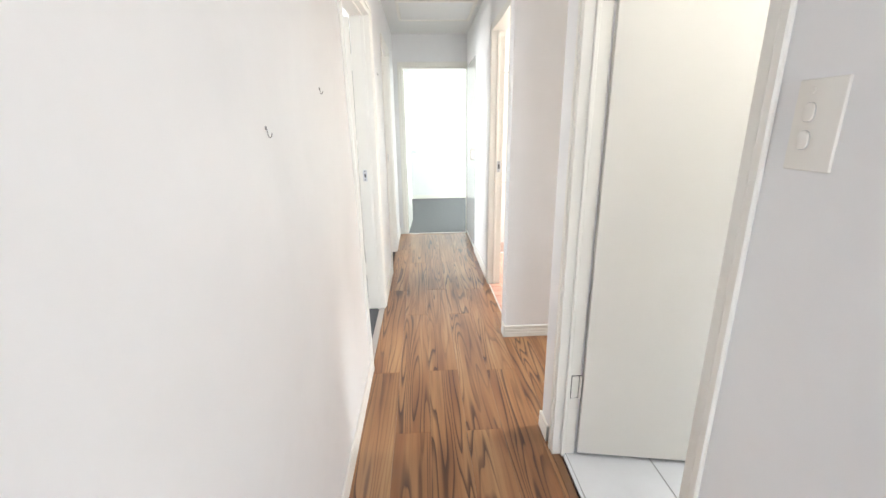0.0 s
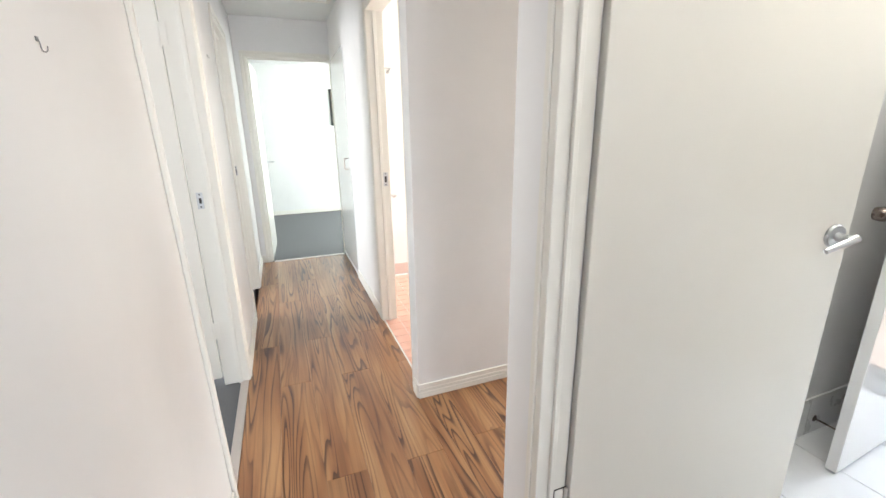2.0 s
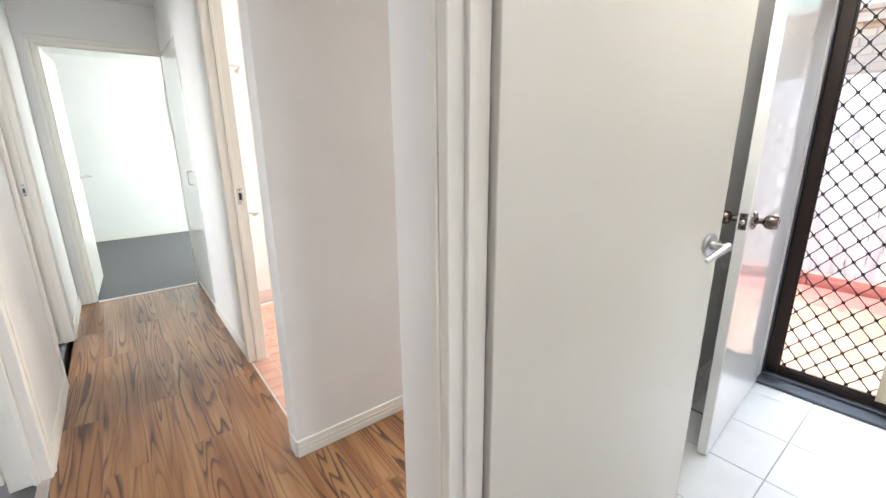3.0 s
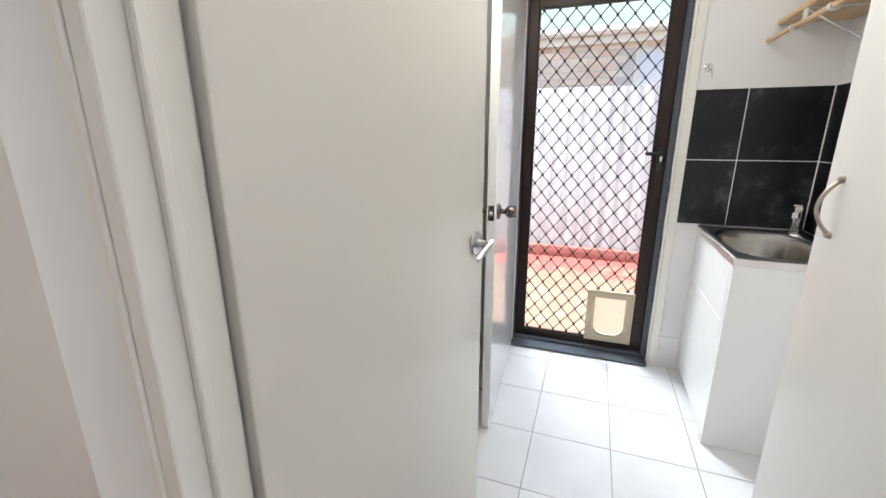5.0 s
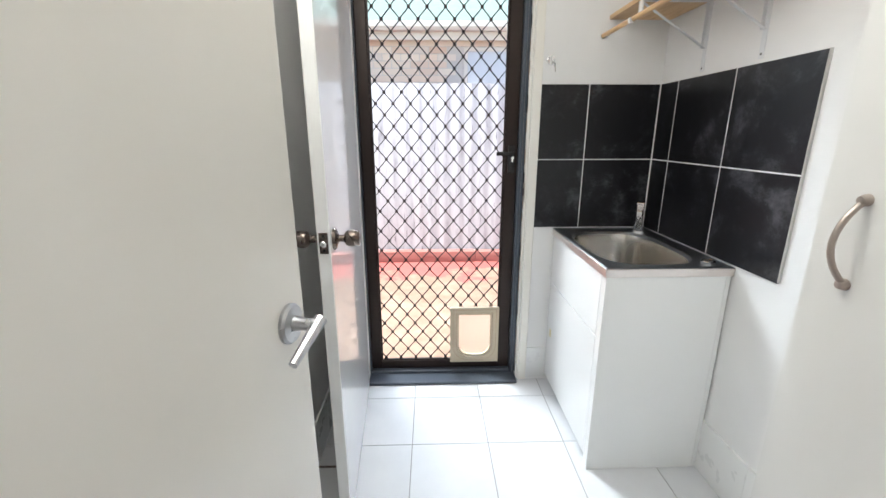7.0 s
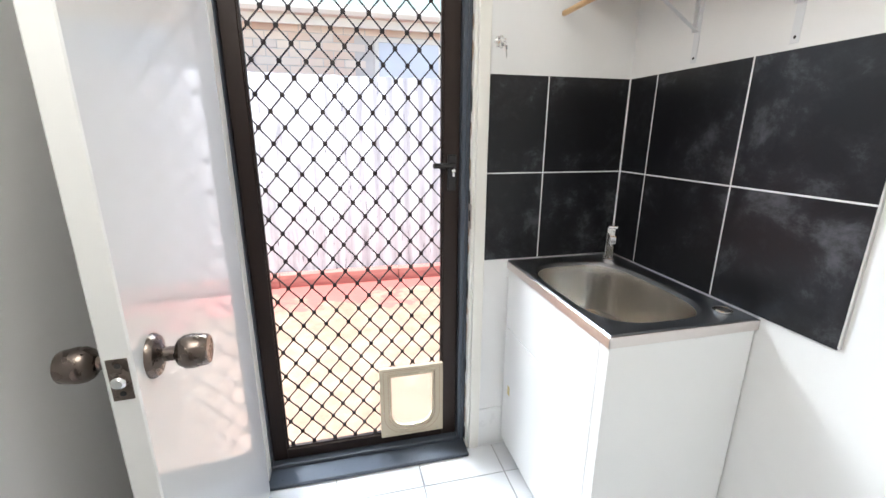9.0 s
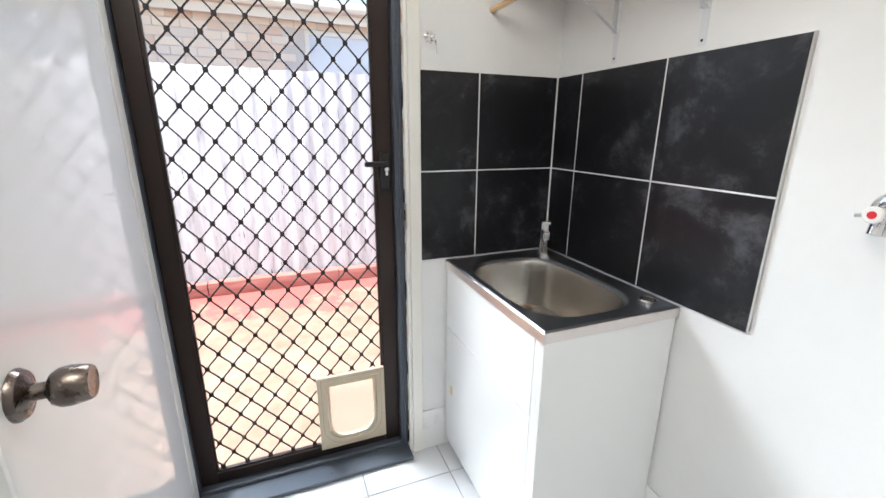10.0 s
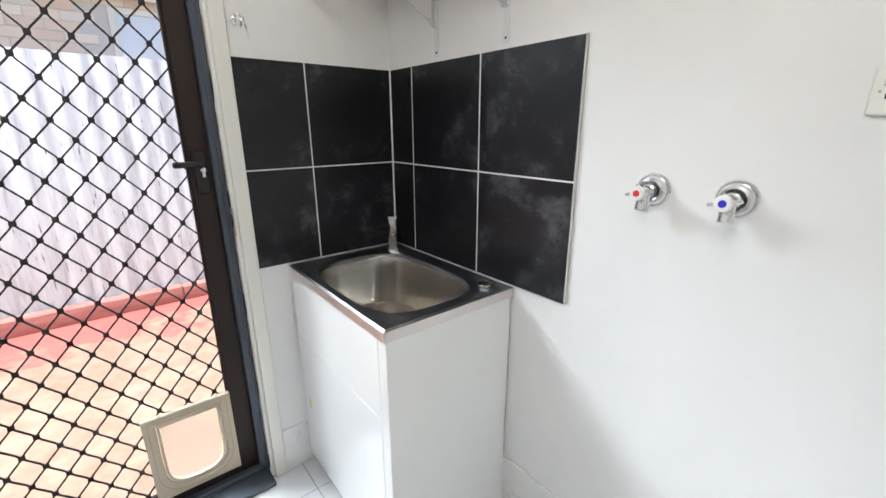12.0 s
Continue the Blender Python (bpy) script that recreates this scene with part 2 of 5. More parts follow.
m, n, l, b = principled("sandy_paving", (0.45, 0.34, 0.21), 0.85)
v = coords(n, l)
f = noise_tex(n, l, v, 6, 7, 0.65)
sand = ramp(n, l, f, [(0.3, (0.148, 0.092, 0.060)), (0.5, (0.190, 0.122, 0.086)), (0.72, (0.235, 0.170, 0.122))])
sep = n.new("ShaderNodeSeparateXYZ")
l.new(v, sep.inputs[0])
wob = n.new("ShaderNodeMath")
wob.operation = "MULTIPLY_ADD"
wob.inputs[1].default_value = 1.7
l.new(noise_tex(n, l, v, 3.2, 5, 0.6), wob.inputs[0])
l.new(sep.outputs[0], wob.inputs[2])
mr = n.new("ShaderNodeMapRange")
mr.inputs[1].default_value, mr.inputs[2].default_value = 5.50, 5.62
mr.inputs[4].default_value = 0.8
l.new(wob.outputs[0], mr.inputs[0])
l.new(mix(n, l, sand, (0.30, 0.055, 0.050), mr.outputs[0]), b.inputs["Base Color"])
bump(n, l, b, noise_tex(n, l, v, 60, 5), 0.4, 0.004)
M_GROUND = m

m, n, l, b = principled("cream_brick", (0.5, 0.36, 0.22), 0.85)
v = coords(n, l, (1, 1, 1), True, True)
info = n.new("ShaderNodeNewGeometry")
l.new(ramp(n, l, info.outputs["Random Per Island"], [(0.0, (0.66, 0.48, 0.35)), (0.35, (0.76, 0.60, 0.45)), (0.7, (0.80, 0.68, 0.53)), (1.0, (0.66, 0.57, 0.48))]), b.inputs["Base Color"])
bump(n, l, b, noise_tex(n, l, v, 60, 4), 0.3, 0.003)
M_BRICK = m
M_MORTAR = painted("mortar", (0.66, 0.60, 0.52), 0.9, 0.15)
M_ROOF = painted("green_roof_sheet", (0.20, 0.28, 0.23), 0.5, 0.12)
M_FASCIA = painted("cream_fascia", (0.72, 0.66, 0.55), 0.4)
m, n, l, b = principled("window_glass_far", (0.60, 0.60, 0.60), 0.12)
b.inputs["Specular IOR Level"].default_value = 0.9
M_FARGLASS = m
m, n, l, b = principled("printed_picture", (0.1, 0.07, 0.04), 0.5)
v = coords(n, l)
l.new(ramp(n, l, noise_tex(n, l, v, 14, 4), [(0.45, (0.02, 0.015, 0.01)), (0.6, (0.35, 0.26, 0.15))]), b.inputs["Base Color"])
M_PICTURE = m


# ---- building helpers ----
def add_box(bm, x0, x1, y0, y1, z0, z1, bevel=0.0, segments=1):
    vs = bmesh.ops.create_cube(bm, size=1.0)["verts"]
    for q in vs:
        q.co = Vector((x0 if q.co.x < 0 else x1, y0 if q.co.y < 0 else y1, z0 if q.co.z < 0 else z1))
    if bevel:
        es = list({e for q in vs for e in q.link_edges})
        bmesh.ops.bevel(bm, geom=es, offset=bevel, segments=segments, affect="EDGES", profile=0.6)


def add_tube(bm, a, c, r, r2=None, n=20, caps=True):
    a, c = Vector(a), Vector(c)
    d = c - a
    m = Matrix.Translation((a + c) / 2) @ d.to_track_quat("Z", "Y").to_matrix().to_4x4()
    bmesh.ops.create_cone(bm, cap_ends=caps, segments=n, radius1=r, radius2=r if r2 is None else r2, depth=d.length, matrix=m)


def add_lathe(bm, origin, axis, profile, n=28):
    """Turns (radius, distance along the axis) pairs round the axis."""
    q = Vector(axis).to_track_quat("Z", "Y").to_matrix()
    o = Vector(origin)
    rings = []
    for r, h in profile:
        rings.append([bm.verts.new(o + q @ Vector((max(r, 1e-4) * math.cos(2 * math.pi * k / n), max(r, 1e-4) * math.sin(2 * math.pi * k / n), h))) for k in range(n)])
    for r0, r1 in zip(rings, rings[1:]):
        for k in range(n):
            bm.faces.new((r0[k], r0[(k + 1) % n], r1[(k + 1) % n], r1[k]))
    bm.faces.new(rings[0][::-1])
    bm.faces.new(rings[-1])


def add_sweep(bm, path, r, n=10, flat=1.0, ref=(0, 0, 1)):
    """A round bar along a path of points."""
    pts = [Vector(p) for p in path]
    rings = []
    for i, p in enumerate(pts):
        d = (pts[min(i + 1, len(pts) - 1)] - pts[max(i - 1, 0)]).normalized()
        side = d.cross(Vector(ref))
        if side.length < 0.05:
            side = d.cross(Vector((0, 1, 0)))
        side.normalize()
        up = side.cross(d).normalized()
        rings.append([bm.verts.new(p + side * (r * math.cos(2 * math.pi * k / n)) + up * (r * flat * math.sin(2 * math.pi * k / n))) for k in range(n)])
    for r0, r1 in zip(rings, rings[1:]):
        for k in range(n):
            bm.faces.new((r0[k], r0[(k + 1) % n], r1[(k + 1) % n], r1[k]))
    bm.faces.new(rings[0][::-1])
    bm.faces.new(rings[-1])


def finish(name, bm, mat, smooth=False):
    bmesh.ops.recalc_face_normals(bm, faces=bm.faces)
    me = bpy.data.meshes.new(name)
    bm.to_mesh(me)
    bm.free()
    me.materials.append(mat)
    if smooth:
        me.shade_smooth()
        me.set_sharp_from_angle(angle=radians(35))
    return me


def part(name, bm, mat, parent, label="", smooth=False):
    """One mesh object under a thing or under a part."""
    ob = new(name, finish(name, bm, mat, smooth))
    if parent:
        ob.parent = parent
    if label:
        ob["label"] = label
    return ob


def thing(name, label, category, group="", kind="", at=None):
    ob = new(name)
    ob.empty_display_size = 0.1
    if at is not None:
        ob.matrix_basis = at
    return tagged(ob, label, category, group, kind)


def box_part(name, dims, mat, parent, bevel=0.0, label="", segments=1):
    bm = bmesh.new()
    add_box(bm, *dims, bevel, segments)
    return part(name, bm, mat, parent, label, bevel > 0)


def structure(name, boxes, mat, label="", category="", bevel=0.0):
    bm = bmesh.new()
    for d in boxes:
        add_box(bm, *d, bevel)
    ob = new(name, finish(name, bm, mat))
    return tagged(ob, label, category, kind="structure")


# ---- the structure ----
H = 2.4      # ceiling height
D = 2.052     # door height
XW, XE = -0.535, 0.352        # hall wall faces
XL = 0.31                     # hall face of the laundry wall
YN = 5.385                    # end of the hall
D1A, D1B = 2.180, 3.027       # west door
D2A, D2B = 3.86, 4.572         # second west door
LA, LB = 0.684, 1.468         # laundry doorway
RA, RB = 2.600, 3.482           # bathroom doorway

wall_west = structure("wall_west", [
    (XW - 0.11, XW, -4.0, D1A, 0, H), (XW - 0.11, XW, D1A, D1B, D, H), (XW - 0.11, XW, D1B, D2A, 0, H),
    (XW - 0.11, XW, D2A, D2B, D, H), (XW - 0.11, XW, D2B, YN + 0.1, 0, H)], M_WALL, "smooth off-white painted plaster hall wall", "wall")
LEAN = 0.02


def lean_out(ob):
    """The old hall wall is out of plumb south of its bedroom door: it leans out by LEAN for each metre of height."""
    for q in ob.data.vertices:
        q.co.x -= LEAN * q.co.z * min(1.0, max(0.0, (2.95 - q.co.y) / 0.7))


lean_out(wall_west)
wall_north = structure("wall_north", [
    (XW, -0.437, YN, YN + 0.1, 0, H), (-0.437, 0.368, YN, YN + 0.1, D, H), (0.368, 0.46, YN, YN + 0.1, 0, H)],
    M_WALL, "off-white wall at the end of the hall round a doorway", "wall")
wall_east = structure("wall_east", [
    (XE, XE + 0.09, RB, 4.51, 0, H), (XE, XE + 0.09, 4.51, YN, 2.045, H), (XE, XE + 0.09, 4.51, YN, 0, 0.045),
    (XE, XE + 0.09, RA, RB, D, H), (0.305, 0.395, 2.50, RA, 0, H), (0.395, 2.60, 2.50, 2.60, 0, H)],
    M_WALL, "off-white painted hall wall beside the bathroom", "wall")
cupboard_lining = structure("wall_cupboard", [(XE + 0.5, XE + 0.52, 4.56, YN, 0, H), (XE + 0.09, XE + 0.50, 4.52, 4.56, 0, H)], M_WALL,
    "painted lining of the linen cupboard behind its door", "wall")
laundry_wall_west = structure("laundry_wall_west", [
    (XL, XL + 0.1, -0.08, LA, 0, H), (XL, XL + 0.1, LA, LB, D, H), (XL, XL + 0.1, LB, 1.632, 0, H)],
    M_WALL, "smooth off-white painted wall round the laundry doorway", "wall")
laundry_wall_north = structure("laundry_wall_north", [(XL + 0.1, 2.56, 1.590, 1.632, 0, H)], M_WALL,
    "off-white painted laundry wall behind the opened back door", "wall")
laundry_wall_south = structure("laundry_wall_south", [(XL + 0.1, 2.67, -0.08, 0.018, 0, H)], M_WALL,
    "off-white painted laundry wall with charcoal tiles and washing machine taps", "wall")
EA, EB = 0.643, 1.445
laundry_wall_east = structure("laundry_wall_east", [
    (2.56, 2.67, 0.018, EA - 0.055, 0, H), (2.56, 2.67, EA - 0.055, EB + 0.055, 2.10, H), (2.56, 2.67, EB + 0.055, 1.632, 0, H)],
    M_WALL, "off-white painted laundry wall round the back door", "wall")
# Unseen room behind the camera, added to enclose the hall and hold its lamp.
living_walls = structure("living_room_wall", [
    (XW - 0.11, -0.55 + 0.05, -4.1, -4.0, 0, H), (1.7, 2.67, -4.1, -4.0, 0, H), (-0.5, 1.7, -4.1, -4.0, 0, 0.5), (-0.5, 1.7, -4.1, -4.0, 2.2, H),
    (2.6, 2.70, -4.0, -0.08, 0, H)], M_WALL, "plain off-white unseen living room walls, added with an opening for the lamp", "wall")
# Unseen end of the passage, added with an opening for its lamp.
passage_end = structure("passage_wall_end", [(2.6, 2.67, 1.632, 1.8, 0, H), (2.6, 2.67, 2.4, 2.6, 0, H), (2.6, 2.67, 1.8, 2.4, 0, 1.0), (2.6, 2.67, 1.8, 2.4, 2.0, H)],
    M_WALL, "plain unseen wall with an added window opening, ending the side passage", "wall")
bathroom_walls = structure("bathroom_wall", [
    (XE + 0.09, 2.67, 4.45, 4.52, 0, H), (2.6, 2.67, 2.6, 3.45, 0, H), (2.6, 2.67, 4.35, 4.45, 0, H),
    (2.6, 2.67, 3.45, 4.35, 0, 0.95), (2.6, 2.67, 3.45, 4.35, 2.05, H)], M_WALL, "bright white bathroom walls", "wall")
bedroom_walls = structure("bedroom_wall", [
    (-2.6, 2.6, 8.25, 8.35, 0, H), (-2.7, -2.6, 5.385, 8.35, 0, H), (2.5, 2.6, 5.485, 6.0, 0, H), (2.5, 2.6, 7.8, 8.25, 0, H),
    (2.5, 2.6, 6.0, 7.8, 0, 0.7), (2.5, 2.6, 6.0, 7.8, 2.1, H), (0.46, 2.6, YN, YN + 0.1, 0, H), (-2.6, XW - 0.11, YN, YN + 0.1, 0, H)],
    M_WALL, "bright off-white bedroom walls with a window opening", "wall")
west_room_walls = structure("west_room_wall", [
    (-3.6, XW - 0.11, 1.0, 1.1, 0, H), (-3.6, -2.6, YN, YN + 0.1, 0, H), (-3.6, -3.5, 1.1, 2.1, 0, H), (-3.6, -3.5, 3.7, 3.9, 0, H), (-3.6, -3.5, 4.8, YN, 0, H), (-3.6, -3.5, 3.9, 4.8, 0, 0.8), (-3.6, -3.5, 3.9, 4.8, 2.0, H),
    (-3.6, -3.5, 2.1, 3.7, 0, 0.8), (-3.6, -3.5, 2.1, 3.7, 2.0, H)], M_WALL, "plain off-white walls of the west rooms", "wall")

ceiling = structure("ceiling", [(-3.6, 2.7, -4.1, 8.35, H, H + 0.12)], M_CEIL, "flat white painted plasterboard ceiling", "ceiling")
carpet = structure("bedroom_floor", [(-2.6, 2.5, YN, 8.25, -0.1, -0.004)], M_CARPET, "short grey looped carpet", "floor")
carpet2 = structure("west_room_floor", [(-3.5, XW - 0.04, 1.1, YN, -0.1, -0.006)], M_CARPET, "short grey looped carpet", "floor")


def manhole():
    t = thing("ceiling_hatch", "white painted square access hatch in the hall ceiling", "hatch")
    bm = bmesh.new()
    x0, x1, y0, y1 = -0.385, 0.275, 4.08, 4.70
    for d in ((x0 - 0.03, x1 + 0.03, y0 - 0.03, y0), (x0 - 0.03, x1 + 0.03, y1, y1 + 0.03), (x0 - 0.03, x0, y0, y1), (x1, x1 + 0.03, y0, y1)):
        add_box(bm, *d, H - 0.014, H, 0.003)
    part("frame", bm, M_TRIM, t, "", True)
    box_part("panel", (x0 + 0.003, x1 - 0.003, y0 + 0.003, y1 - 0.003, H - 0.008, H), M_CEIL, t, 0.002)


manhole()


# ---- skirtings and architraves ----
def skirting(name, a, c, normal, h=0.078, thick=0.012, parent=None):
    """A skirting with three reeds from a to c, which stands out from the wall along the normal."""
    bm = bmesh.new()
    (x0, y0), (x1, y1) = a, c
    nx, ny = normal
    for z0, z1, t in ((0.0, h * 0.40, thick), (h * 0.43, h * 0.67, thick * 0.95), (h * 0.70, h, thick * 0.85), (0, h * 0.97, thick * 0.7)):
        add_box(bm, min(x0, x1, x0 + nx * t, x1 + nx * t), max(x0, x1, x0 + nx * t, x1 + nx * t),
                min(y0, y1, y0 + ny * t, y1 + ny * t), max(y0, y1, y0 + ny * t, y1 + ny * t), z0, z1, 0.0015)
    ob = new(name, finish(name, bm, M_TRIM))
    return tagged(ob, "narrow white reeded timber skirting board", "skirting board", kind="structure")


skirting("baseboard_west", (XW, -4.0), (XW, D1A - 0.055), (1, 0))
skirting("baseboard_west_mid", (XW, D1B + 0.055), (XW, D2A - 0.055), (1, 0))
skirting("baseboard_west_end", (XW, D2B + 0.055), (XW, YN), (1, 0))
skirting("baseboard_north", (XW + 0.014, YN), (-0.47, YN), (0, -1))
skirting("baseboard_east", (XE, RB + 0.045), (XE, 4.505), (-1, 0))
skirting("baseboard_nib", (0.300, 2.50), (2.60, 2.50), (0, -1))
skirting("baseboard_nib_end", (0.305, 2.4995), (0.305, 2.570), (-1, 0))
skirting("baseboard_laundry_wall", (XL, 1.532), (XL, 1.645), (-1, 0))
skirting("baseboard_passage", (XL, 1.632), (2.6, 1.632), (0, 1))
skirting("baseboard_near", (XL, -0.08), (XL, LA - 0.055), (-1, 0))
skirting("baseboard_bedroom", (-2.6, 8.25), (2.5, 8.25), (0, -1), 0.07)


def frame_set(name, axis, face, back, lo, hi, room_side, z_top=D, width=0.046, proud=0.015, label="white painted timber door frame", depth=0.006, back_far=True):
    """Jamb lining, stops and architraves of a doorway. axis 'y': the opening runs along y in a wall between x=face and x=back."""
    bm = bmesh.new()
    s = 1 if back > face else -1

    def put(u0, u1, v0, v1, z0, z1, bev=0.002):
        # u along the wall, v through the wall
        if axis == "y":
            add_box(bm, min(v0, v1), max(v0, v1), min(u0, u1), max(u0, u1), z0, z1, bev)
        else:
            add_box(bm, min(u0, u1), max(u0, u1), min(v0, v1), max(v0, v1), z0, z1, bev)
    f0, f1 = face - s * 0.006, back + s * depth
    put(lo - 0.001, lo + 0.012, f0, f1, 0, z_top)
    put(hi - 0.012, hi + 0.001, f0, f1, 0, z_top)
    put(lo, hi, f0, f1, z_top - 0.012, z_top + 0.001)
    mid = face + s * (abs(back - face) * (0.45 if room_side > 0 else 0.62))
    put(lo + 0.012, lo + 0.024, face + s * 0.03, mid, 0, z_top - 0.012)
    put(hi - 0.024, hi - 0.012, face + s * 0.03, mid, 0, z_top - 0.012)
    put(lo + 0.024, hi - 0.024, face + s * 0.03, mid, z_top - 0.024, z_top - 0.012)
    for fc, sg in ((face, -s), (back, s)):
        for w0, w1, t in ((-0.004, width * 0.42, proud * 0.6), (width * 0.42, width, proud)):
            put(lo - w1, lo - w0, fc, fc + sg * t, 0, z_top + w0, 0.003)
            if back_far or fc == face:
                put(hi + w0, hi + w1, fc, fc + sg * t, 0, z_top + w0, 0.003)
            put(lo - w1, hi + w1, fc, fc + sg * t, z_top + w0, z_top + w1, 0.003)
    ob = new(name, finish(name, bm, M_TRIM, True))
    return tagged(ob, label, "door frame", kind="structure")


lean_out(frame_set("trim_west_door", "y", XW, XW - 0.11, D1A, D1B, 1, depth=0.011))
frame_set("trim_west_far_door", "y", XW, XW - 0.11, D2A, D2B, 1)
frame_set("trim_laundry_door", "y", XL, XL + 0.1, LA, LB, 1, width=0.036, proud=0.010, label="cream gloss painted timber door frame with stepped architrave", depth=-0.011, back_far=False)
frame_set("trim_bedroom_door", "x", YN, YN + 0.1, -0.437, 0.368, 1)
structure("trim_bathroom_door", [
    (XE - 0.014, XE + 0.096, RB - 0.012, RB + 0.001, 0, D), (XE - 0.012, XE, RB - 0.004, RB + 0.04, 0, D + 0.04), (XE - 0.016, XE - 0.0, RB + 0.015, RB + 0.04, 0, D + 0.04),
    (XE + 0.03, XE + 0.05, RB - 0.024, RB - 0.012, 0, D), (XE - 0.012, XE, RA - 0.0, RB - 0.004, D, D + 0.04), (XE - 0.014, XE + 0.096, RA, RB - 0.012, D - 0.012, D + 0.001),
    (0.301, 0.396, 2.6005, 2.606, 0, D)], M_TRIM, "cream painted timber door frame of the bathroom", "door frame", 0.0015)


# ---- doors ----
def hinge(parent, x, y, z, along=(1, 0)):
    bm = bmesh.new()
    add_tube(bm, (x, y, z - 0.05), (x, y, z + 0.05), 0.006, n=12)
    add_box(bm, x - 0.030, x + 0.004, y + 0.001, y + 0.004, z - 0.045, z + 0.045)
    for k in (-0.034, 0.034):
        add_lathe(bm, (x - 0.018, y + 0.002, z + k), (0, -1, 0), [(0.0045, 0), (0.003, 0.003)], 8)
    return part("hinge", bm, M_TRIM, parent, "small painted steel butt hinge", True)


def lever(parent, pos, out, tip):
    """Round rose, neck and a flat lever, in the leaf's own axes."""
    o, w, t = Vector(pos), Vector(out), Vector(tip)
    bm = bmesh.new()
    add_lathe(bm, o, w, [(0.031, 0), (0.031, 0.005), (0.028, 0.009), (0.015, 0.010)], 32)
    rose = part("rose", bm, M_SATIN, parent, "round satin chrome rose", True)
    bm = bmesh.new()
    add_lathe(bm, o + w * 0.009, w, [(0.012, 0), (0.010, 0.012), (0.010, 0.040)], 20)
    c = o + w * 0.046
    add_tube(bm, c - t * 0.012, c + t * 0.075 - w * 0.006, 0.0105, 0.0065, 10)
    return part("lever_handle", bm, M_SATIN, rose, "satin chrome lever handle", True)


def leaf(name, label, width, height, thick, at, mat=None, z0=0.012):
    """A flush door leaf: its hinge edge at the origin, running along +x, its thickness along +y."""
    t = thing(name, label, "door", kind="structure", at=at)
    box_part("leaf", (0.0, width, 0, thick, z0, height), mat or M_DOOR, t, 0.002)
    return t


def strike(parent_name, label, box, hole, screws, r=0.004, axis=(0, -1, 0)):
    t = thing(parent_name, label, "strike plate")
    box_part("plate", box, M_SATIN, t, 0.0006)
    # The slot is a proud dark block; the hole's shade is in its colour.
    box_part("slot", hole, M_DARK, t)
    for p in screws:
        bm = bmesh.new()
        add_lathe(bm, p, axis, [(r, 0), (r * 0.5, 0.001)], 10)
        part("screw", bm, M_DARK, t)


ang = -9.78
door_laundry = leaf("door_laundry", "cream gloss flush laundry door standing open into the laundry", 0.748, 2.030, 0.035,
                    pose(0.408, 1.443, 0, 0, 0, ang), z0=0.014)
lever(door_laundry, (0.698, 0.0, 1.052), (0, -1, 0), (-0.93, 0, -0.36))
lever(door_laundry, (0.698, 0.035, 1.052), (0, 1, 0), (-1, 0, 0))
box_part("latch_plate", (0.748, 0.7495, 0.007, 0.028, 1.02, 1.085), M_SATIN, door_laundry, 0.0004, "satin chrome latch plate")
for hz in (0.328, 1.765):
    # Dark backing sheet: the shade round the hinge's edges, put in as colour.
    back = bmesh.new()
    add_box(back, 0.362, 0.402, 1.4545, 1.4560, hz - 0.052, hz + 0.052)
    back.transform(door_laundry.matrix_basis.inverted())
    hg = part("hinge", back, M_DARK, door_laundry, "painted steel butt hinge on a dark sheet that shades its edges")
    plate = bmesh.new()
    for za, zb in ((-0.050, -0.026), (-0.024, 0.024), (0.026, 0.050)):
        add_box(plate, 0.3645, 0.3850, 1.4528, 1.4545, hz + za, hz + zb, 0.0004)
    add_box(plate, 0.3665, 0.3925, 1.4532, 1.4545, hz - 0.049, hz + 0.049)
    add_tube(plate, (0.3985, 1.4500, hz - 0.050), (0.3985, 1.4500, hz + 0.050), 0.0050, n=14)
    plate.transform(door_laundry.matrix_basis.inverted())
    part("leaf_plate", plate, M_TRIM, hg, "paint-covered hinge leaf and pin", True)

door_w = leaf("door_west", "white flush bedroom door standing wide open on grey carpet", 0.762, 2.03, 0.035, pose(-0.6615, 3.043, 0, 0, 0, 180), z0=0.050)
hinge(door_w, 0.003, 0.032, 0.33)
hinge(door_w, 0.003, 0.032, 1.76)
door_w2 = leaf("door_west_far", "white flush door standing wide open, farther along the hall", 0.672, 2.03, 0.035, pose(-0.606, 4.549, 0, 0, 0, 180), z0=0.030)
hinge(door_w2, 0.003, 0.032, 1.76)
door_bed = leaf("door_bedroom", "white flush bedroom door standing wide open on grey carpet", 0.772, 2.02, 0.035, pose(-0.412, YN + 0.03, 0, 0, 0, 87.5), z0=0.02)
lever(door_bed, (0.712, 0.0, 1.02), (0, -1, 0), (-0.8, -0.6, 0))

strike("strike_plate", "satin metal strike plate let into the white door frame", (-0.632, -0.604, 3.001, 3.0025, 0.985, 1.065), (-0.622, -0.611, 3.0, 3.002, 1.012, 1.038),
       [(-0.618, 3.001, 0.995), (-0.618, 3.001, 1.055)])
strike("strike_plate", "small metal strike plate on the farther door frame", (-0.592, -0.570, 4.534, 4.5475, 1.01, 1.085), (-0.586, -0.575, 4.533, 4.536, 1.03, 1.06),
       [(-0.58, 4.534, 1.018), (-0.58, 4.534, 1.077)])
strike("strike_plate", "dark metal strike plate on the cream bathroom door frame", (XE + 0.045, XE + 0.075, 3.455, 3.4575, 0.985, 1.075), (XE + 0.053, XE + 0.067, 3.4535, 3.4565, 1.01, 1.05),
       [(XE + 0.06, 3.455, 0.994), (XE + 0.06, 3.455, 1.066)])

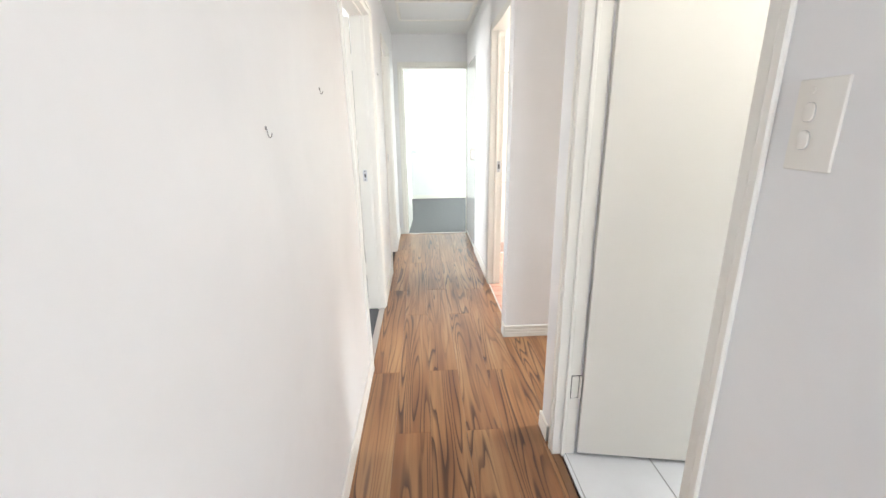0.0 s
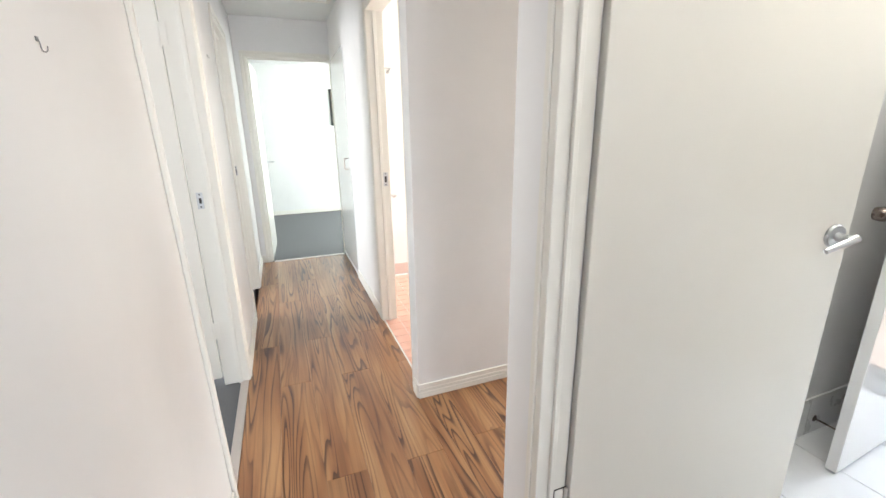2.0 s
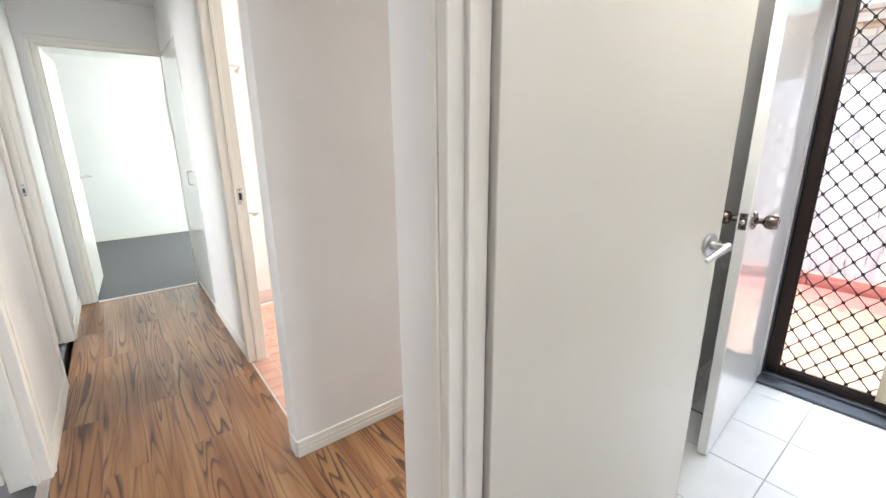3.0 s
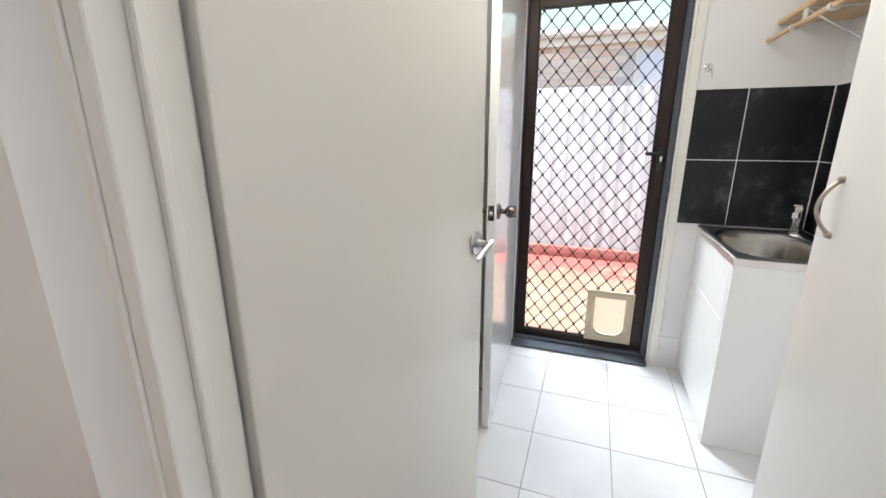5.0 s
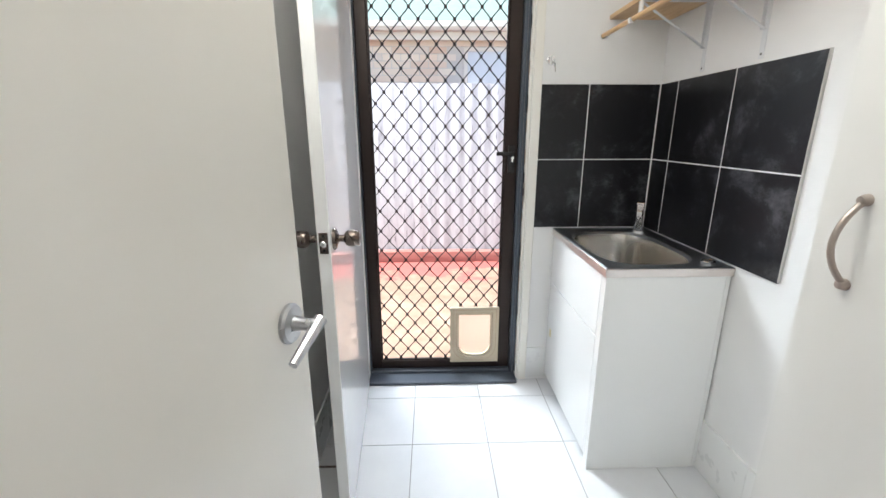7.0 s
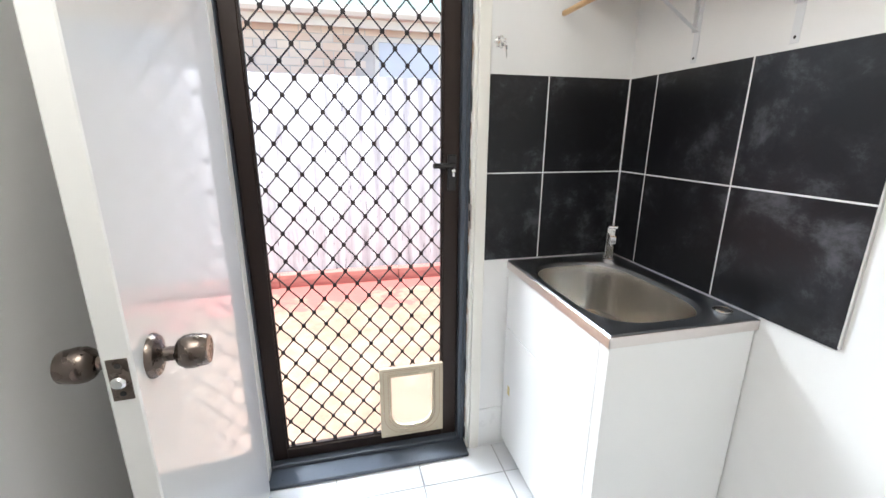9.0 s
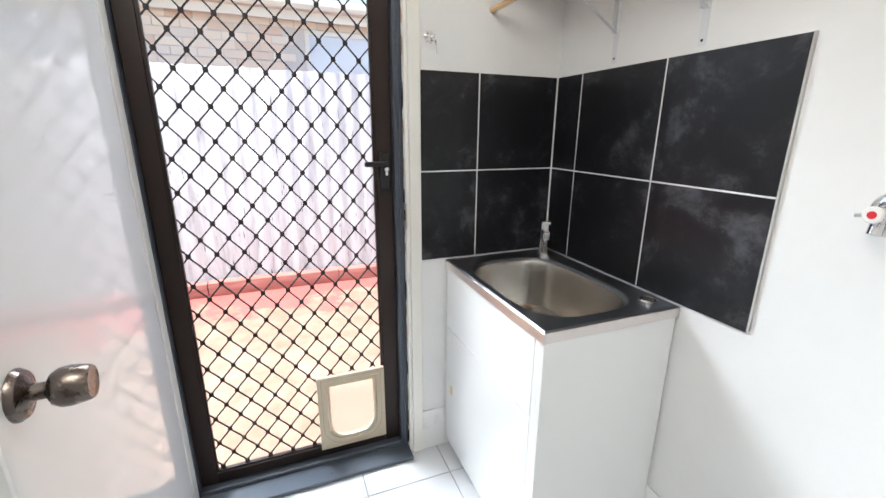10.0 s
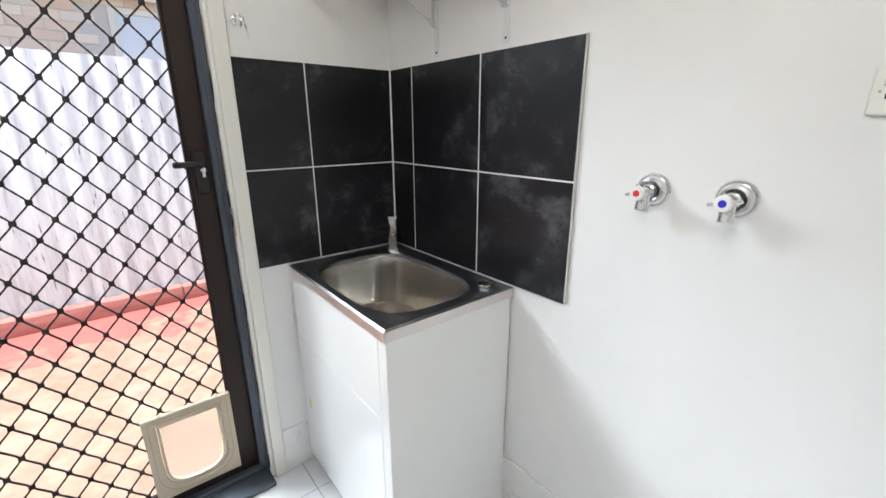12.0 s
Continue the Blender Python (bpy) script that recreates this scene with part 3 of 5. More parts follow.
cup = thing("door_cupboard", "white gloss linen cupboard door, closed, with a small D handle", "cupboard door", kind="structure")
box_part("leaf", (XE - 0.004, XE + 0.016, 4.515, 5.368, 0.05, 2.040), M_DOOR_EXT, cup, 0.002)
bm = bmesh.new()
add_sweep(bm, [(XE - 0.004, 4.625, 1.01), (XE - 0.034, 4.625, 1.01), (XE - 0.040, 4.625, 1.02), (XE - 0.040, 4.625, 1.10), (XE - 0.034, 4.625, 1.11), (XE - 0.004, 4.625, 1.11)], 0.0055, 10, 1.0, (0, 1, 0))
part("handle", bm, M_NICKEL, cup, "dark D-shaped pull handle", True)

# back door, opened flat in front of the side wall
ext = thing("door_back", "white high-gloss solid back door standing open into the laundry", "door", kind="structure",
            at=Matrix.Translation((1.665, 1.395, 0)) @ Matrix.Rotation(radians(3.7), 4, "Z") @ Matrix.Translation((-1.665, -1.395, 0)))
box_part("leaf", (1.665, 2.505, 1.395, 1.432, 0.012, 2.03), M_DOOR_EXT, ext, 0.0025)


def knob(parent, pos, out):
    bm = bmesh.new()
    add_lathe(bm, pos, out, [(0.034, 0), (0.034, 0.003), (0.030, 0.009), (0.016, 0.013), (0.012, 0.016)], 32)
    rose = part("rose", bm, M_KNOB, parent, "round aged bronze rose", True)
    bm = bmesh.new()
    add_lathe(bm, Vector(pos) + Vector(out) * 0.012, out, [(0.011, 0), (0.011, 0.018), (0.021, 0.024), (0.0255, 0.032), (0.0265, 0.042), (0.0235, 0.062), (0.021, 0.065), (0.016, 0.064)], 32)
    part("knob", bm, M_KNOB, rose, "aged bronze tulip door knob", True)


knob(ext, (1.726, 1.395, 1.028), (0, -1, 0))
knob(ext, (1.726, 1.432, 1.028), (0, 1, 0))
box_part("latch_plate", (1.6635, 1.665, 1.401, 1.426, 0.998, 1.060), M_KNOB, ext, 0.0004, "tarnished latch plate")
bm = bmesh.new()
add_lathe(bm, (1.664, 1.4135, 1.028), (-1, 0, 0), [(0.009, 0), (0.009, 0.008), (0.006, 0.011)], 16)
part("latch_bolt", bm, M_CHROME, ext, "", True)

for k in (-0.021, 0.021):
    bm = bmesh.new()
    add_lathe(bm, (1.6636, 1.4135, 1.029 + k), (-1, 0, 0), [(0.0042, 0), (0.0030, 0.0012)], 12)
    part("screw", bm, M_DARK, ext, "dark screw head")

stop = thing("door_stop", "small brass and rubber door stop on the skirting tile", "door stop")
bm = bmesh.new()
add_tube(bm, (1.86, 1.583, 0.075), (1.86, 1.455, 0.075), 0.004, n=10)
add_lathe(bm, (1.86, 1.583, 0.075), (0, -1, 0), [(0.016, 0), (0.010, 0.004)], 16)
part("stem", bm, M_KNOB, stop, "", True)
bm = bmesh.new()
add_lathe(bm, (1.86, 1.457, 0.075), (0, -1, 0), [(0.009, 0), (0.009, 0.012), (0.006, 0.014)], 16)
part("buffer", bm, M_DARK, stop, "black rubber buffer", True)


# ---- security screen door ----
def screen_door():
    t = thing("screen_door", "brown aluminium security screen door with diamond grille, closed", "screen door", kind="structure")
    x0, x1 = 2.628, 2.652
    y0, y1, z0, z1 = 0.672, 1.452, 0.035, 2.075
    iy0, iy1, iz0, iz1 = 0.735, 1.396, 0.083, 2.012
    fr = bmesh.new()
    for d in ((y0, iy0, z0, z1), (iy1, y1, z0, z1), (iy0, iy1, z0, iz0), (iy0, iy1, iz1, z1)):
        add_box(fr, x0, x1, d[0], d[1], d[2], d[3], 0.003)
    for d in ((iy0, iy0 + 0.008, iz0, iz1), (iy1 - 0.008, iy1, iz0, iz1), (iy0, iy1, iz0, iz0 + 0.008), (iy0, iy1, iz1 - 0.008, iz1)):
        add_box(fr, x0 + 0.004, x1 - 0.004, *d, 0.001)
    part("frame", fr, M_BROWN, t, "dark brown anodised aluminium frame", True)
    gr = bmesh.new()
    cw, hh = 0.0847, 0.0527
    xg = 2.640
    cols = int((iy1 - iy0) / (cw / 2)) + 2
    rows = int((iz1 - iz0) / hh) + 1

    def strand(p, q):
        d = (q - p).normalized()
        s = Vector((1, 0, 0)).cross(d) * 0.0023
        w = Vector((0.0022, 0, 0))
        vs = [gr.verts.new(e + a) for e in (p, q) for a in (s + w, s - w, -s - w, -s + w)]
        for k in range(4):
            gr.faces.new((vs[k], vs[(k + 1) % 4], vs[4 + (k + 1) % 4], vs[4 + k]))

    def inside(p):
        if 0.74 < p.y < 1.002 and p.z < 0.404:
            return False
        return iy0 - 0.002 <= p.y <= iy1 + 0.002 and iz0 - 0.002 <= p.z <= iz1 + 0.002

    def clip(p, q):
        if not inside(p) and not inside(q):
            return None
        for a_in, a_out in ((p, q), (q, p)):
            if inside(a_in) and not inside(a_out):
                k = 1.0
                for lo, hi, i in ((iy0, iy1, 1), (iz0, iz1, 2)):
                    if a_out[i] > hi:
                        k = min(k, (hi - a_in[i]) / (a_out[i] - a_in[i]))
                    if a_out[i] < lo:
                        k = min(k, (lo - a_in[i]) / (a_out[i] - a_in[i]))
                e = a_in + (a_out - a_in) * max(0.0, k)
                return a_in, e
        return p, q
    yoff, zoff = 0.778, 0.1016
    for j in range(-1, rows + 2):
        for i in range(-1, cols + 1):
            if (i + j) % 2:
                continue
            c = Vector((xg, yoff + i * cw / 2, zoff + j * hh))
            if inside(c):
                oct_y, oct_z = 0.0080, 0.0086
                ring = [(oct_y * math.copysign(abs(math.cos(a)) ** 0.7, math.cos(a)), oct_z * math.copysign(abs(math.sin(a)) ** 0.7, math.sin(a))) for a in [math.pi / 8 + k * math.pi / 4 for k in range(8)]]
                f0 = [gr.verts.new((xg - 0.0032, c.y + p, c.z + q)) for p, q in ring]
                f1 = [gr.verts.new((xg + 0.0032, c.y + p, c.z + q)) for p, q in ring]
                gr.faces.new(f0)
                gr.faces.new(f1[::-1])
                for k in range(8):
                    gr.faces.new((f0[k], f0[(k + 1) % 8], f1[(k + 1) % 8], f1[k]))
            for sg in (-1, 1):
                e = c + Vector((0, sg * cw / 2, hh))
                u = Vector((0, sg * cw, hh * 2)).normalized()
                # slightly bowed strand in three pieces
                a1 = c + (e - c) * 0.22 + Vector((0, -sg * 0.0006, 0.0012))
                a2 = c + (e - c) * 0.78 + Vector((0, sg * 0.0006, -0.0012))
                for p, q in ((c, a1), (a1, a2), (a2, e)):
                    pq = clip(p, q)
                    if pq and (pq[0] - pq[1]).length > 1e-4:
                        strand(*pq)
    g = part("grille", gr, M_GRILLE, t, "dark diamond pattern expanded grille")
    g["kind"] = "stuff"
    # lock
    box_part("lock_case", (2.616, 2.628, 0.686, 0.720, 1.14, 1.275), M_BLACK, t, 0.003, "black lock case")
    bm = bmesh.new()
    add_box(bm, 2.588, 2.602, 0.696, 0.782, 1.226, 1.245, 0.004)
    add_tube(bm, (2.616, 0.712, 1.2355), (2.596, 0.712, 1.2355), 0.009, n=14)
    part("lock_handle", bm, M_BLACK, t, "black lever handle", True)
    bm = bmesh.new()
    add_lathe(bm, (2.612, 0.699, 1.215), (-1, 0, 0), [(0.009, 0), (0.009, 0.004), (0.007, 0.005)], 18)
    add_box(bm, 2.608, 2.612, 0.694, 0.704, 1.193, 1.212, 0.001)
    part("key_cylinder", bm, M_CHROME, t, "bright key cylinder", True)
    return t


screen_door()


def cat_flap():
    t = thing("cat_flap", "aged cream plastic cat flap set in the screen door's bottom corner", "cat flap")
    y0, y1, z0, z1 = 0.736, 1.006, 0.078, 0.408

    def outline(my, mt, mb, n=10):
        a, c, lo, hi = y0 + my, y1 - my, z0 + mb, z1 - mt
        r = (c - a) * 0.36
        pts = [(c, hi), (a, hi)]
        for k in range(n + 1):
            th = math.pi + math.pi / 2 * k / n
            pts.append((a + r + r * math.cos(th), lo + r + r * math.sin(th)))
        for k in range(n + 1):
            th = 1.5 * math.pi + math.pi / 2 * k / n
            pts.append((c - r + r * math.cos(th), lo + r + r * math.sin(th)))
        return pts

    def ring(bm, outer, inner, xa, xb):
        k = len(inner)
        for loop, other in ((outer, inner),):
            vo = [[bm.verts.new((x, *p)) for p in outer] for x in (xa, xb)]
            vi = [[bm.verts.new((x, *p)) for p in inner] for x in (xa, xb)]
            for i in range(k):
                j = (i + 1) % k
                bm.faces.new((vo[0][i], vo[0][j], vi[0][j], vi[0][i]))
                bm.faces.new((vo[1][j], vo[1][i], vi[1][i], vi[1][j]))
                bm.faces.new((vo[0][j], vo[0][i], vo[1][i], vo[1][j]))
                bm.faces.new((vi[0][i], vi[0][j], vi[1][j], vi[1][i]))

    inner = outline(0.036, 0.030, 0.034)
    outer = []
    cy, cz = (y0 + y1) / 2, (z0 + z1) / 2
    for py, pz in inner:
        dy, dz = py - cy, pz - cz
        k = min((y1 - cy) / abs(dy) if dy else 9, (z1 - cz) / abs(dz) if dz else 9)
        outer.append((cy + dy * k, cz + dz * k))
    # square the outer corners
    for i, want in ((0, (y1, z1)), (1, (y0, z1))):
        outer[i] = want
    lows = [min(range(len(outer)), key=lambda i: (outer[i][0] - c[0]) ** 2 + (outer[i][1] - c[1]) ** 2) for c in ((y0, z0), (y1, z0))]
    outer[lows[0]], outer[lows[1]] = (y0, z0), (y1, z0)
    bm = bmesh.new()
    ring(bm, outer, inner, 2.612, 2.630)
    part("surround", bm, M_CREAM, t, "cream plastic surround")
    bm = bmesh.new()
    ring(bm, outline(0.028, 0.022, 0.026), outline(0.034, 0.028, 0.032), 2.6085, 2.6125)
    ring(bm, outline(0.038, 0.032, 0.036), outline(0.047, 0.042, 0.046), 2.614, 2.628)
    part("rim", bm, M_CREAM, t, "raised cream rim")
    # Two thin rings in a darker brown, set just proud of the surround.
    bm = bmesh.new()
    ring(bm, outline(0.0140, 0.0090, 0.0120), outline(0.0165, 0.0115, 0.0145), 2.6114, 2.6121)
    ring(bm, outline(0.0340, 0.0280, 0.0320), outline(0.0362, 0.0302, 0.0342), 2.6112, 2.6121)
    part("groove", bm, M_BARE, t, "darker brown groove rings on the surround")
    bm = bmesh.new()
    pts = outline(0.049, 0.044, 0.048)
    va = [bm.verts.new((2.624, *p)) for p in pts]
    vb = [bm.verts.new((2.627, *p)) for p in pts]
    bm.faces.new(va)
    bm.faces.new(vb[::-1])
    for i in range(len(pts)):
        j = (i + 1) % len(pts)
        bm.faces.new((va[i], va[j], vb[j], vb[i]))
    f = part("flap", bm, M_ACRYLIC, t, "clear acrylic swinging flap")
    f.visible_shadow = False
    for p in ((0.748, 0.20), (0.994, 0.20), (0.760, 0.09), (0.984, 0.09)):
        bm = bmesh.new()
        add_lathe(bm, (2.612, *p), (-1, 0, 0), [(0.004, 0), (0.003, 0.0015)], 10)
        part("screw", bm, M_NICKEL, t)
    box_part("catch", (2.609, 2.6135, 0.862, 0.882, 0.118, 0.124), M_NICKEL, t)


cat_flap()

# back door jamb: timber lining, dark weather channel, chipped paint
structure("trim_back_door", [
    (2.547, 2.62, EA - 0.055, EA - 0.012, 0, 2.10), (2.56, 2.625, EA - 0.012, EA + 0.0, 0, 2.10),
    (2.547, 2.62, EB + 0.012, EB + 0.055, 0, 2.10), (2.547, 2.62, EA - 0.055, EB + 0.055, 2.06, 2.105)], M_TRIM,
    "white painted timber jamb of the back door with chipped edges", "door frame", 0.002)
structure("trim_weather_channel", [
    (2.60, 2.668, EA + 0.001, 0.671, 0.02, 2.075), (2.60, 2.668, 1.453, 1.470, 0.02, 2.075), (2.60, 2.668, 0.671, 1.453, 2.076, 2.09),
    (2.590, 2.612, EA + 0.002, EA + 0.012, 0.02, 2.075)], M_SILL, "black metal door channel beside the screen door", "door channel", 0.001)
structure("sill_back_door", [(2.508, 2.60, EA, 1.47, 0, 0.018), (2.60, 2.70, EA, 1.47, 0, 0.034)], M_SILL, "black metal door sill", "door sill", 0.003)
bs = thing("strike_plate", "worn strike plate with chipped paint on the back door jamb", "strike plate")
box_part("plate", (2.553, 2.586, EA - 0.0005, EA + 0.0024, 1.00, 1.095), M_NICKEL, bs, 0.0006)
# Dark block on the plate: its colour puts in the shade of the hole.
box_part("slot", (2.562, 2.577, EA + 0.0012, EA + 0.0034, 1.03, 1.07), M_DARK, bs)
chips = thing("paint_chips", "bare timber and dark chips with a painted rebate shadow along the back door jamb", "paint damage")
rng = random.Random(5)
for k in range(16):
    zc = 0.06 + 1.9 * k / 16 + rng.uniform(-0.03, 0.03)
    hgt = rng.uniform(0.012, 0.05)
    bm = bmesh.new()
    pts = []
    for i in range(8):
        a = 2 * math.pi * i / 8
        pts.append((2.578 + rng.uniform(0.003, 0.008) * math.cos(a), zc + hgt * math.sin(a) * rng.uniform(0.7, 1.0)))
    va = [bm.verts.new((x, EA + 0.0003, z)) for x, z in pts]
    vb = [bm.verts.new((x, EA + 0.0018, z)) for x, z in pts]
    bm.faces.new(va)
    bm.faces.new(vb[::-1])
    for i in range(8):
        bm.faces.new((va[i], va[(i + 1) % 8], vb[(i + 1) % 8], vb[i]))
    part("chip", bm, M_BARE if k % 3 else M_DARK, chips)

# Ragged dark strip: the rebate's shadow along the jamb, put in as colour.
bm = bmesh.new()
last = None
for k in range(90):
    zk = 0.03 + 1.98 * k / 89
    wk = rng.uniform(0.001, 0.004) + (0.006 if 1.0 < zk < 1.12 or 0.35 < zk < 0.5 else 0.0) * rng.random()
    row = [bm.verts.new((2.5895 - wk, EA + y, zk)) for y in (0.0003, 0.0022)] + [bm.verts.new((2.5925, EA + y, zk)) for y in (0.0003, 0.0022)]
    if last:
        bm.faces.new((last[1], last[3], row[3], row[1]))
        bm.faces.new((last[0], last[1], row[1], row[0]))
        bm.faces.new((last[0], row[0], row[2], last[2]))
    last = row
part("rebate_shadow", bm, M_DARK, chips, "ragged dark strip for the rebate's shadow along the jamb")


# ---- laundry tub and cabinet ----
TX0, TX1, TY0, TY1, TZ = 1.893, 2.556, 0.026, 0.485, 0.868


def tub_cabinet():
    t = thing("laundry_cabinet", "white melamine laundry tub cabinet against charcoal tiles", "cabinet")
    bm = bmesh.new()
    add_box(bm, TX0 + 0.018, TX1 - 0.004, TY0, TY1 - 0.02, 0.035, 0.60, 0.001)
    add_box(bm, TX0 + 0.018, TX0 + 0.03, TY0, TY1 - 0.02, 0.55, TZ - 0.032)
    add_box(bm, TX1 - 0.03, TX1 - 0.004, TY0, TY1 - 0.02, 0.55, TZ - 0.032)
    add_box(bm, TX0 + 0.0182, TX0 + 0.0395, TY1 - 0.0195, TY1 - 0.002, 0.0, TZ - 0.036, 0.001)
    part("carcass", bm, M_CAB, t)
    box_part("side_panel", (TX0, TX0 + 0.0178, TY0 + 0.018, TY1 - 0.002, 0.0, TZ - 0.034), M_CAB, t, 0.001)
    box_part("filler_strip", (TX0 + 0.004, TX0 + 0.0178, TY0 - 0.002, TY0 + 0.015, 0.0, TZ - 0.034), M_CAB, t, 0.0008)
    box_part("front_panel", (TX0 + 0.042, TX1 - 0.006, TY1 - 0.0195, TY1 - 0.002, 0.585, TZ - 0.036), M_CAB, t, 0.001)
    box_part("door", (TX0 + 0.042, TX1 - 0.006, TY1 - 0.0195, TY1 - 0.002, 0.045, 0.5815), M_CAB, t, 0.001)
    box_part("foot", (TX1 - 0.05, TX1 - 0.012, TY1 - 0.06, TY1 - 0.022, 0.0, 0.035), M_CAB, t, 0.001)
    box_part("foot", (TX0 + 0.03, TX0 + 0.06, TY1 - 0.06, TY1 - 0.022, 0.0, 0.035), M_CAB, t, 0.001)
    bm = bmesh.new()
    add_box(bm, 2.478, 2.500, TY1 - 0.002, TY1 - 0.0012, 0.295, 0.335)
    part("sticker", bm, M_STICKER, t, "small faded yellow sticker")
    return t


def tub():
    t = thing("laundry_tub", "stainless steel laundry tub with deep rounded bowl, on the cabinet", "laundry sink")
    n = 72
    cx, cy = 2.215, 0.268
    a, c = 0.268, 0.186

    def sup(k, ax, cyr, e):
        th = 2 * math.pi * k / n
        cs, sn = math.cos(th), math.sin(th)
        return (math.copysign(abs(cs) ** (2 / e), cs) * ax, math.copysign(abs(sn) ** (2 / e), sn) * cyr)
    bm = bmesh.new()
    rings = []
    outer = []
    for k in range(n):
        th = 2 * math.pi * k / n
        dx, dy = math.cos(th), math.sin(th)
        s = min(((TX1 - cx) if dx > 0 else (TX0 - cx)) / dx if abs(dx) > 1e-6 else 9, ((TY1 - cy) if dy > 0 else (TY0 - 0.004 - cy)) / dy if abs(dy) > 1e-6 else 9)
        outer.append([cx + dx * s, cy + dy * s])
    for corner in ((TX0, TY0 - 0.004), (TX0, TY1), (TX1, TY0 - 0.004), (TX1, TY1)):
        i = min(range(n), key=lambda i: (outer[i][0] - corner[0]) ** 2 + (outer[i][1] - corner[1]) ** 2)
        outer[i] = list(corner)
    rings.append([bm.verts.new((x, y, TZ - 0.003)) for x, y in outer])
    sh = [(cx + (x - cx) * 0.985, cy + (y - cy) * 0.98) for x, y in outer]
    rings.append([bm.verts.new((x, y, TZ)) for x, y in sh])
    sh2 = [(cx + (x - cx) * 0.955, cy + (y - cy) * 0.945) for x, y in outer]
    rings.append([bm.verts.new((x, y, TZ - 0.001)) for x, y in sh2])
    for ax, cc, e, z in ((a + 0.005, c + 0.005, 3.4, TZ - 0.003), (a, c, 3.4, TZ - 0.006), (a - 0.006, c - 0.006, 3.4, TZ - 0.016)):
        rings.append([bm.verts.new((cx + sup(k, ax, cc, e)[0], cy + sup(k, ax, cc, e)[1], z)) for k in range(n)])
    for r0, r1 in zip(rings, rings[1:]):
        for k in range(n):
            bm.faces.new((r0[k], r0[(k + 1) % n], r1[(k + 1) % n], r1[k]))
    part("rim", bm, M_RIM, t, "polished steel rim reflecting the dark tiles", True)
    bm = bmesh.new()
    rings = []
    for ins, e, z in ((0.006, 3.4, -0.016), (0.012, 3.4, -0.05), (0.022, 3.3, -0.15), (0.032, 3.1, -0.19), (0.055, 2.8, -0.208), (0.10, 2.5, -0.213), (0.14, 2.2, -0.216), (0.1715, 2.0, -0.2165)):
        ax, cc = a - ins, max(c - ins, 0.002)
        if ins > 0.17:
            ax = 0.05
        rings.append([bm.verts.new((cx + sup(k, ax, cc, e)[0], cy + sup(k, ax, cc, e)[1], TZ + z)) for k in range(n)])
    for r0, r1 in zip(rings, rings[1:]):
        for k in range(n):
            bm.faces.new((r0[k], r0[(k + 1) % n], r1[(k + 1) % n], r1[k]))
    bm.faces.new(rings[-1])
    part("bowl", bm, M_STEEL, t, "deep brushed steel bowl", True)
    bm = bmesh.new()
    for d in ((TX0 - 0.003, TX0 + 0.001, TY0 - 0.006, TY1 + 0.002), (TX0 - 0.003, TX1, TY1 - 0.001, TY1 + 0.003)):
        add_box(bm, *d, TZ - 0.034, TZ - 0.0035, 0.0008)
    part("edge_strip", bm, M_EDGE, t, "aluminium edge strip under the rim", True)
    bm = bmesh.new()
    add_lathe(bm, (cx, cy, TZ - 0.2155), (0, 0, 1), [(0.040, 0), (0.040, 0.002), (0.034, 0.003), (0.03, 0.001), (0.004, 0.001)], 28)
    part("waste", bm, M_CHROME, t, "round chrome waste", True)
    bm = bmesh.new()
    ox, oy = 1.955, 0.080
    add_lathe(bm, (ox, oy, TZ - 0.001), (0, 0, 1), [(0.026, 0), (0.026, 0.006), (0.022, 0.009), (0.019, 0.007), (0.0188, 0.001)], 28)
    part("bypass_ring", bm, M_CHROME, t, "chrome bypass ring", True)
    bm = bmesh.new()
    add_lathe(bm, (ox, oy, TZ - 0.001), (0, 0, 1), [(0.0185, 0.001), (0.0185, 0.0045), (0.002, 0.0045)], 20)
    part("bypass_plug", bm, M_DARK, t)
    return t


def tap():
    t = thing("tub_tap", "square chrome pillar tap at the back of the laundry tub", "tap")
    t.matrix_basis = pose(2.484, 0.085, TZ - 0.001, 0, 0, -29)
    x, y, z = 0.0, 0.0, 0.0
    bm = bmesh.new()
    add_box(bm, x - 0.020, x + 0.020, y - 0.020, y + 0.020, z, z + 0.006, 0.002)
    add_box(bm, x - 0.018, x + 0.018, y - 0.017, y + 0.017, z + 0.006, z + 0.135, 0.003)
    part("body", bm, M_CHROME, t, "", True)
    bm = bmesh.new()
    add_box(bm, x - 0.058, x - 0.012, y - 0.012, y + 0.012, z + 0.092, z + 0.112, 0.002)
    add_box(bm, x - 0.084, x - 0.056, y - 0.014, y + 0.014, z + 0.082, z + 0.112, 0.003)
    add_tube(bm, (x - 0.070, y, z + 0.083), (x - 0.070, y, z + 0.072), 0.0085, n=18)
    part("spout", bm, M_CHROME, t, "", True)
    bm = bmesh.new()
    add_box(bm, x - 0.060, x + 0.019, y - 0.018, y + 0.018, z + 0.137, z + 0.147, 0.002)
    part("handle", bm, M_CHROME, t, "flat chrome lever", True)


tub_cabinet()
tub()
tap()


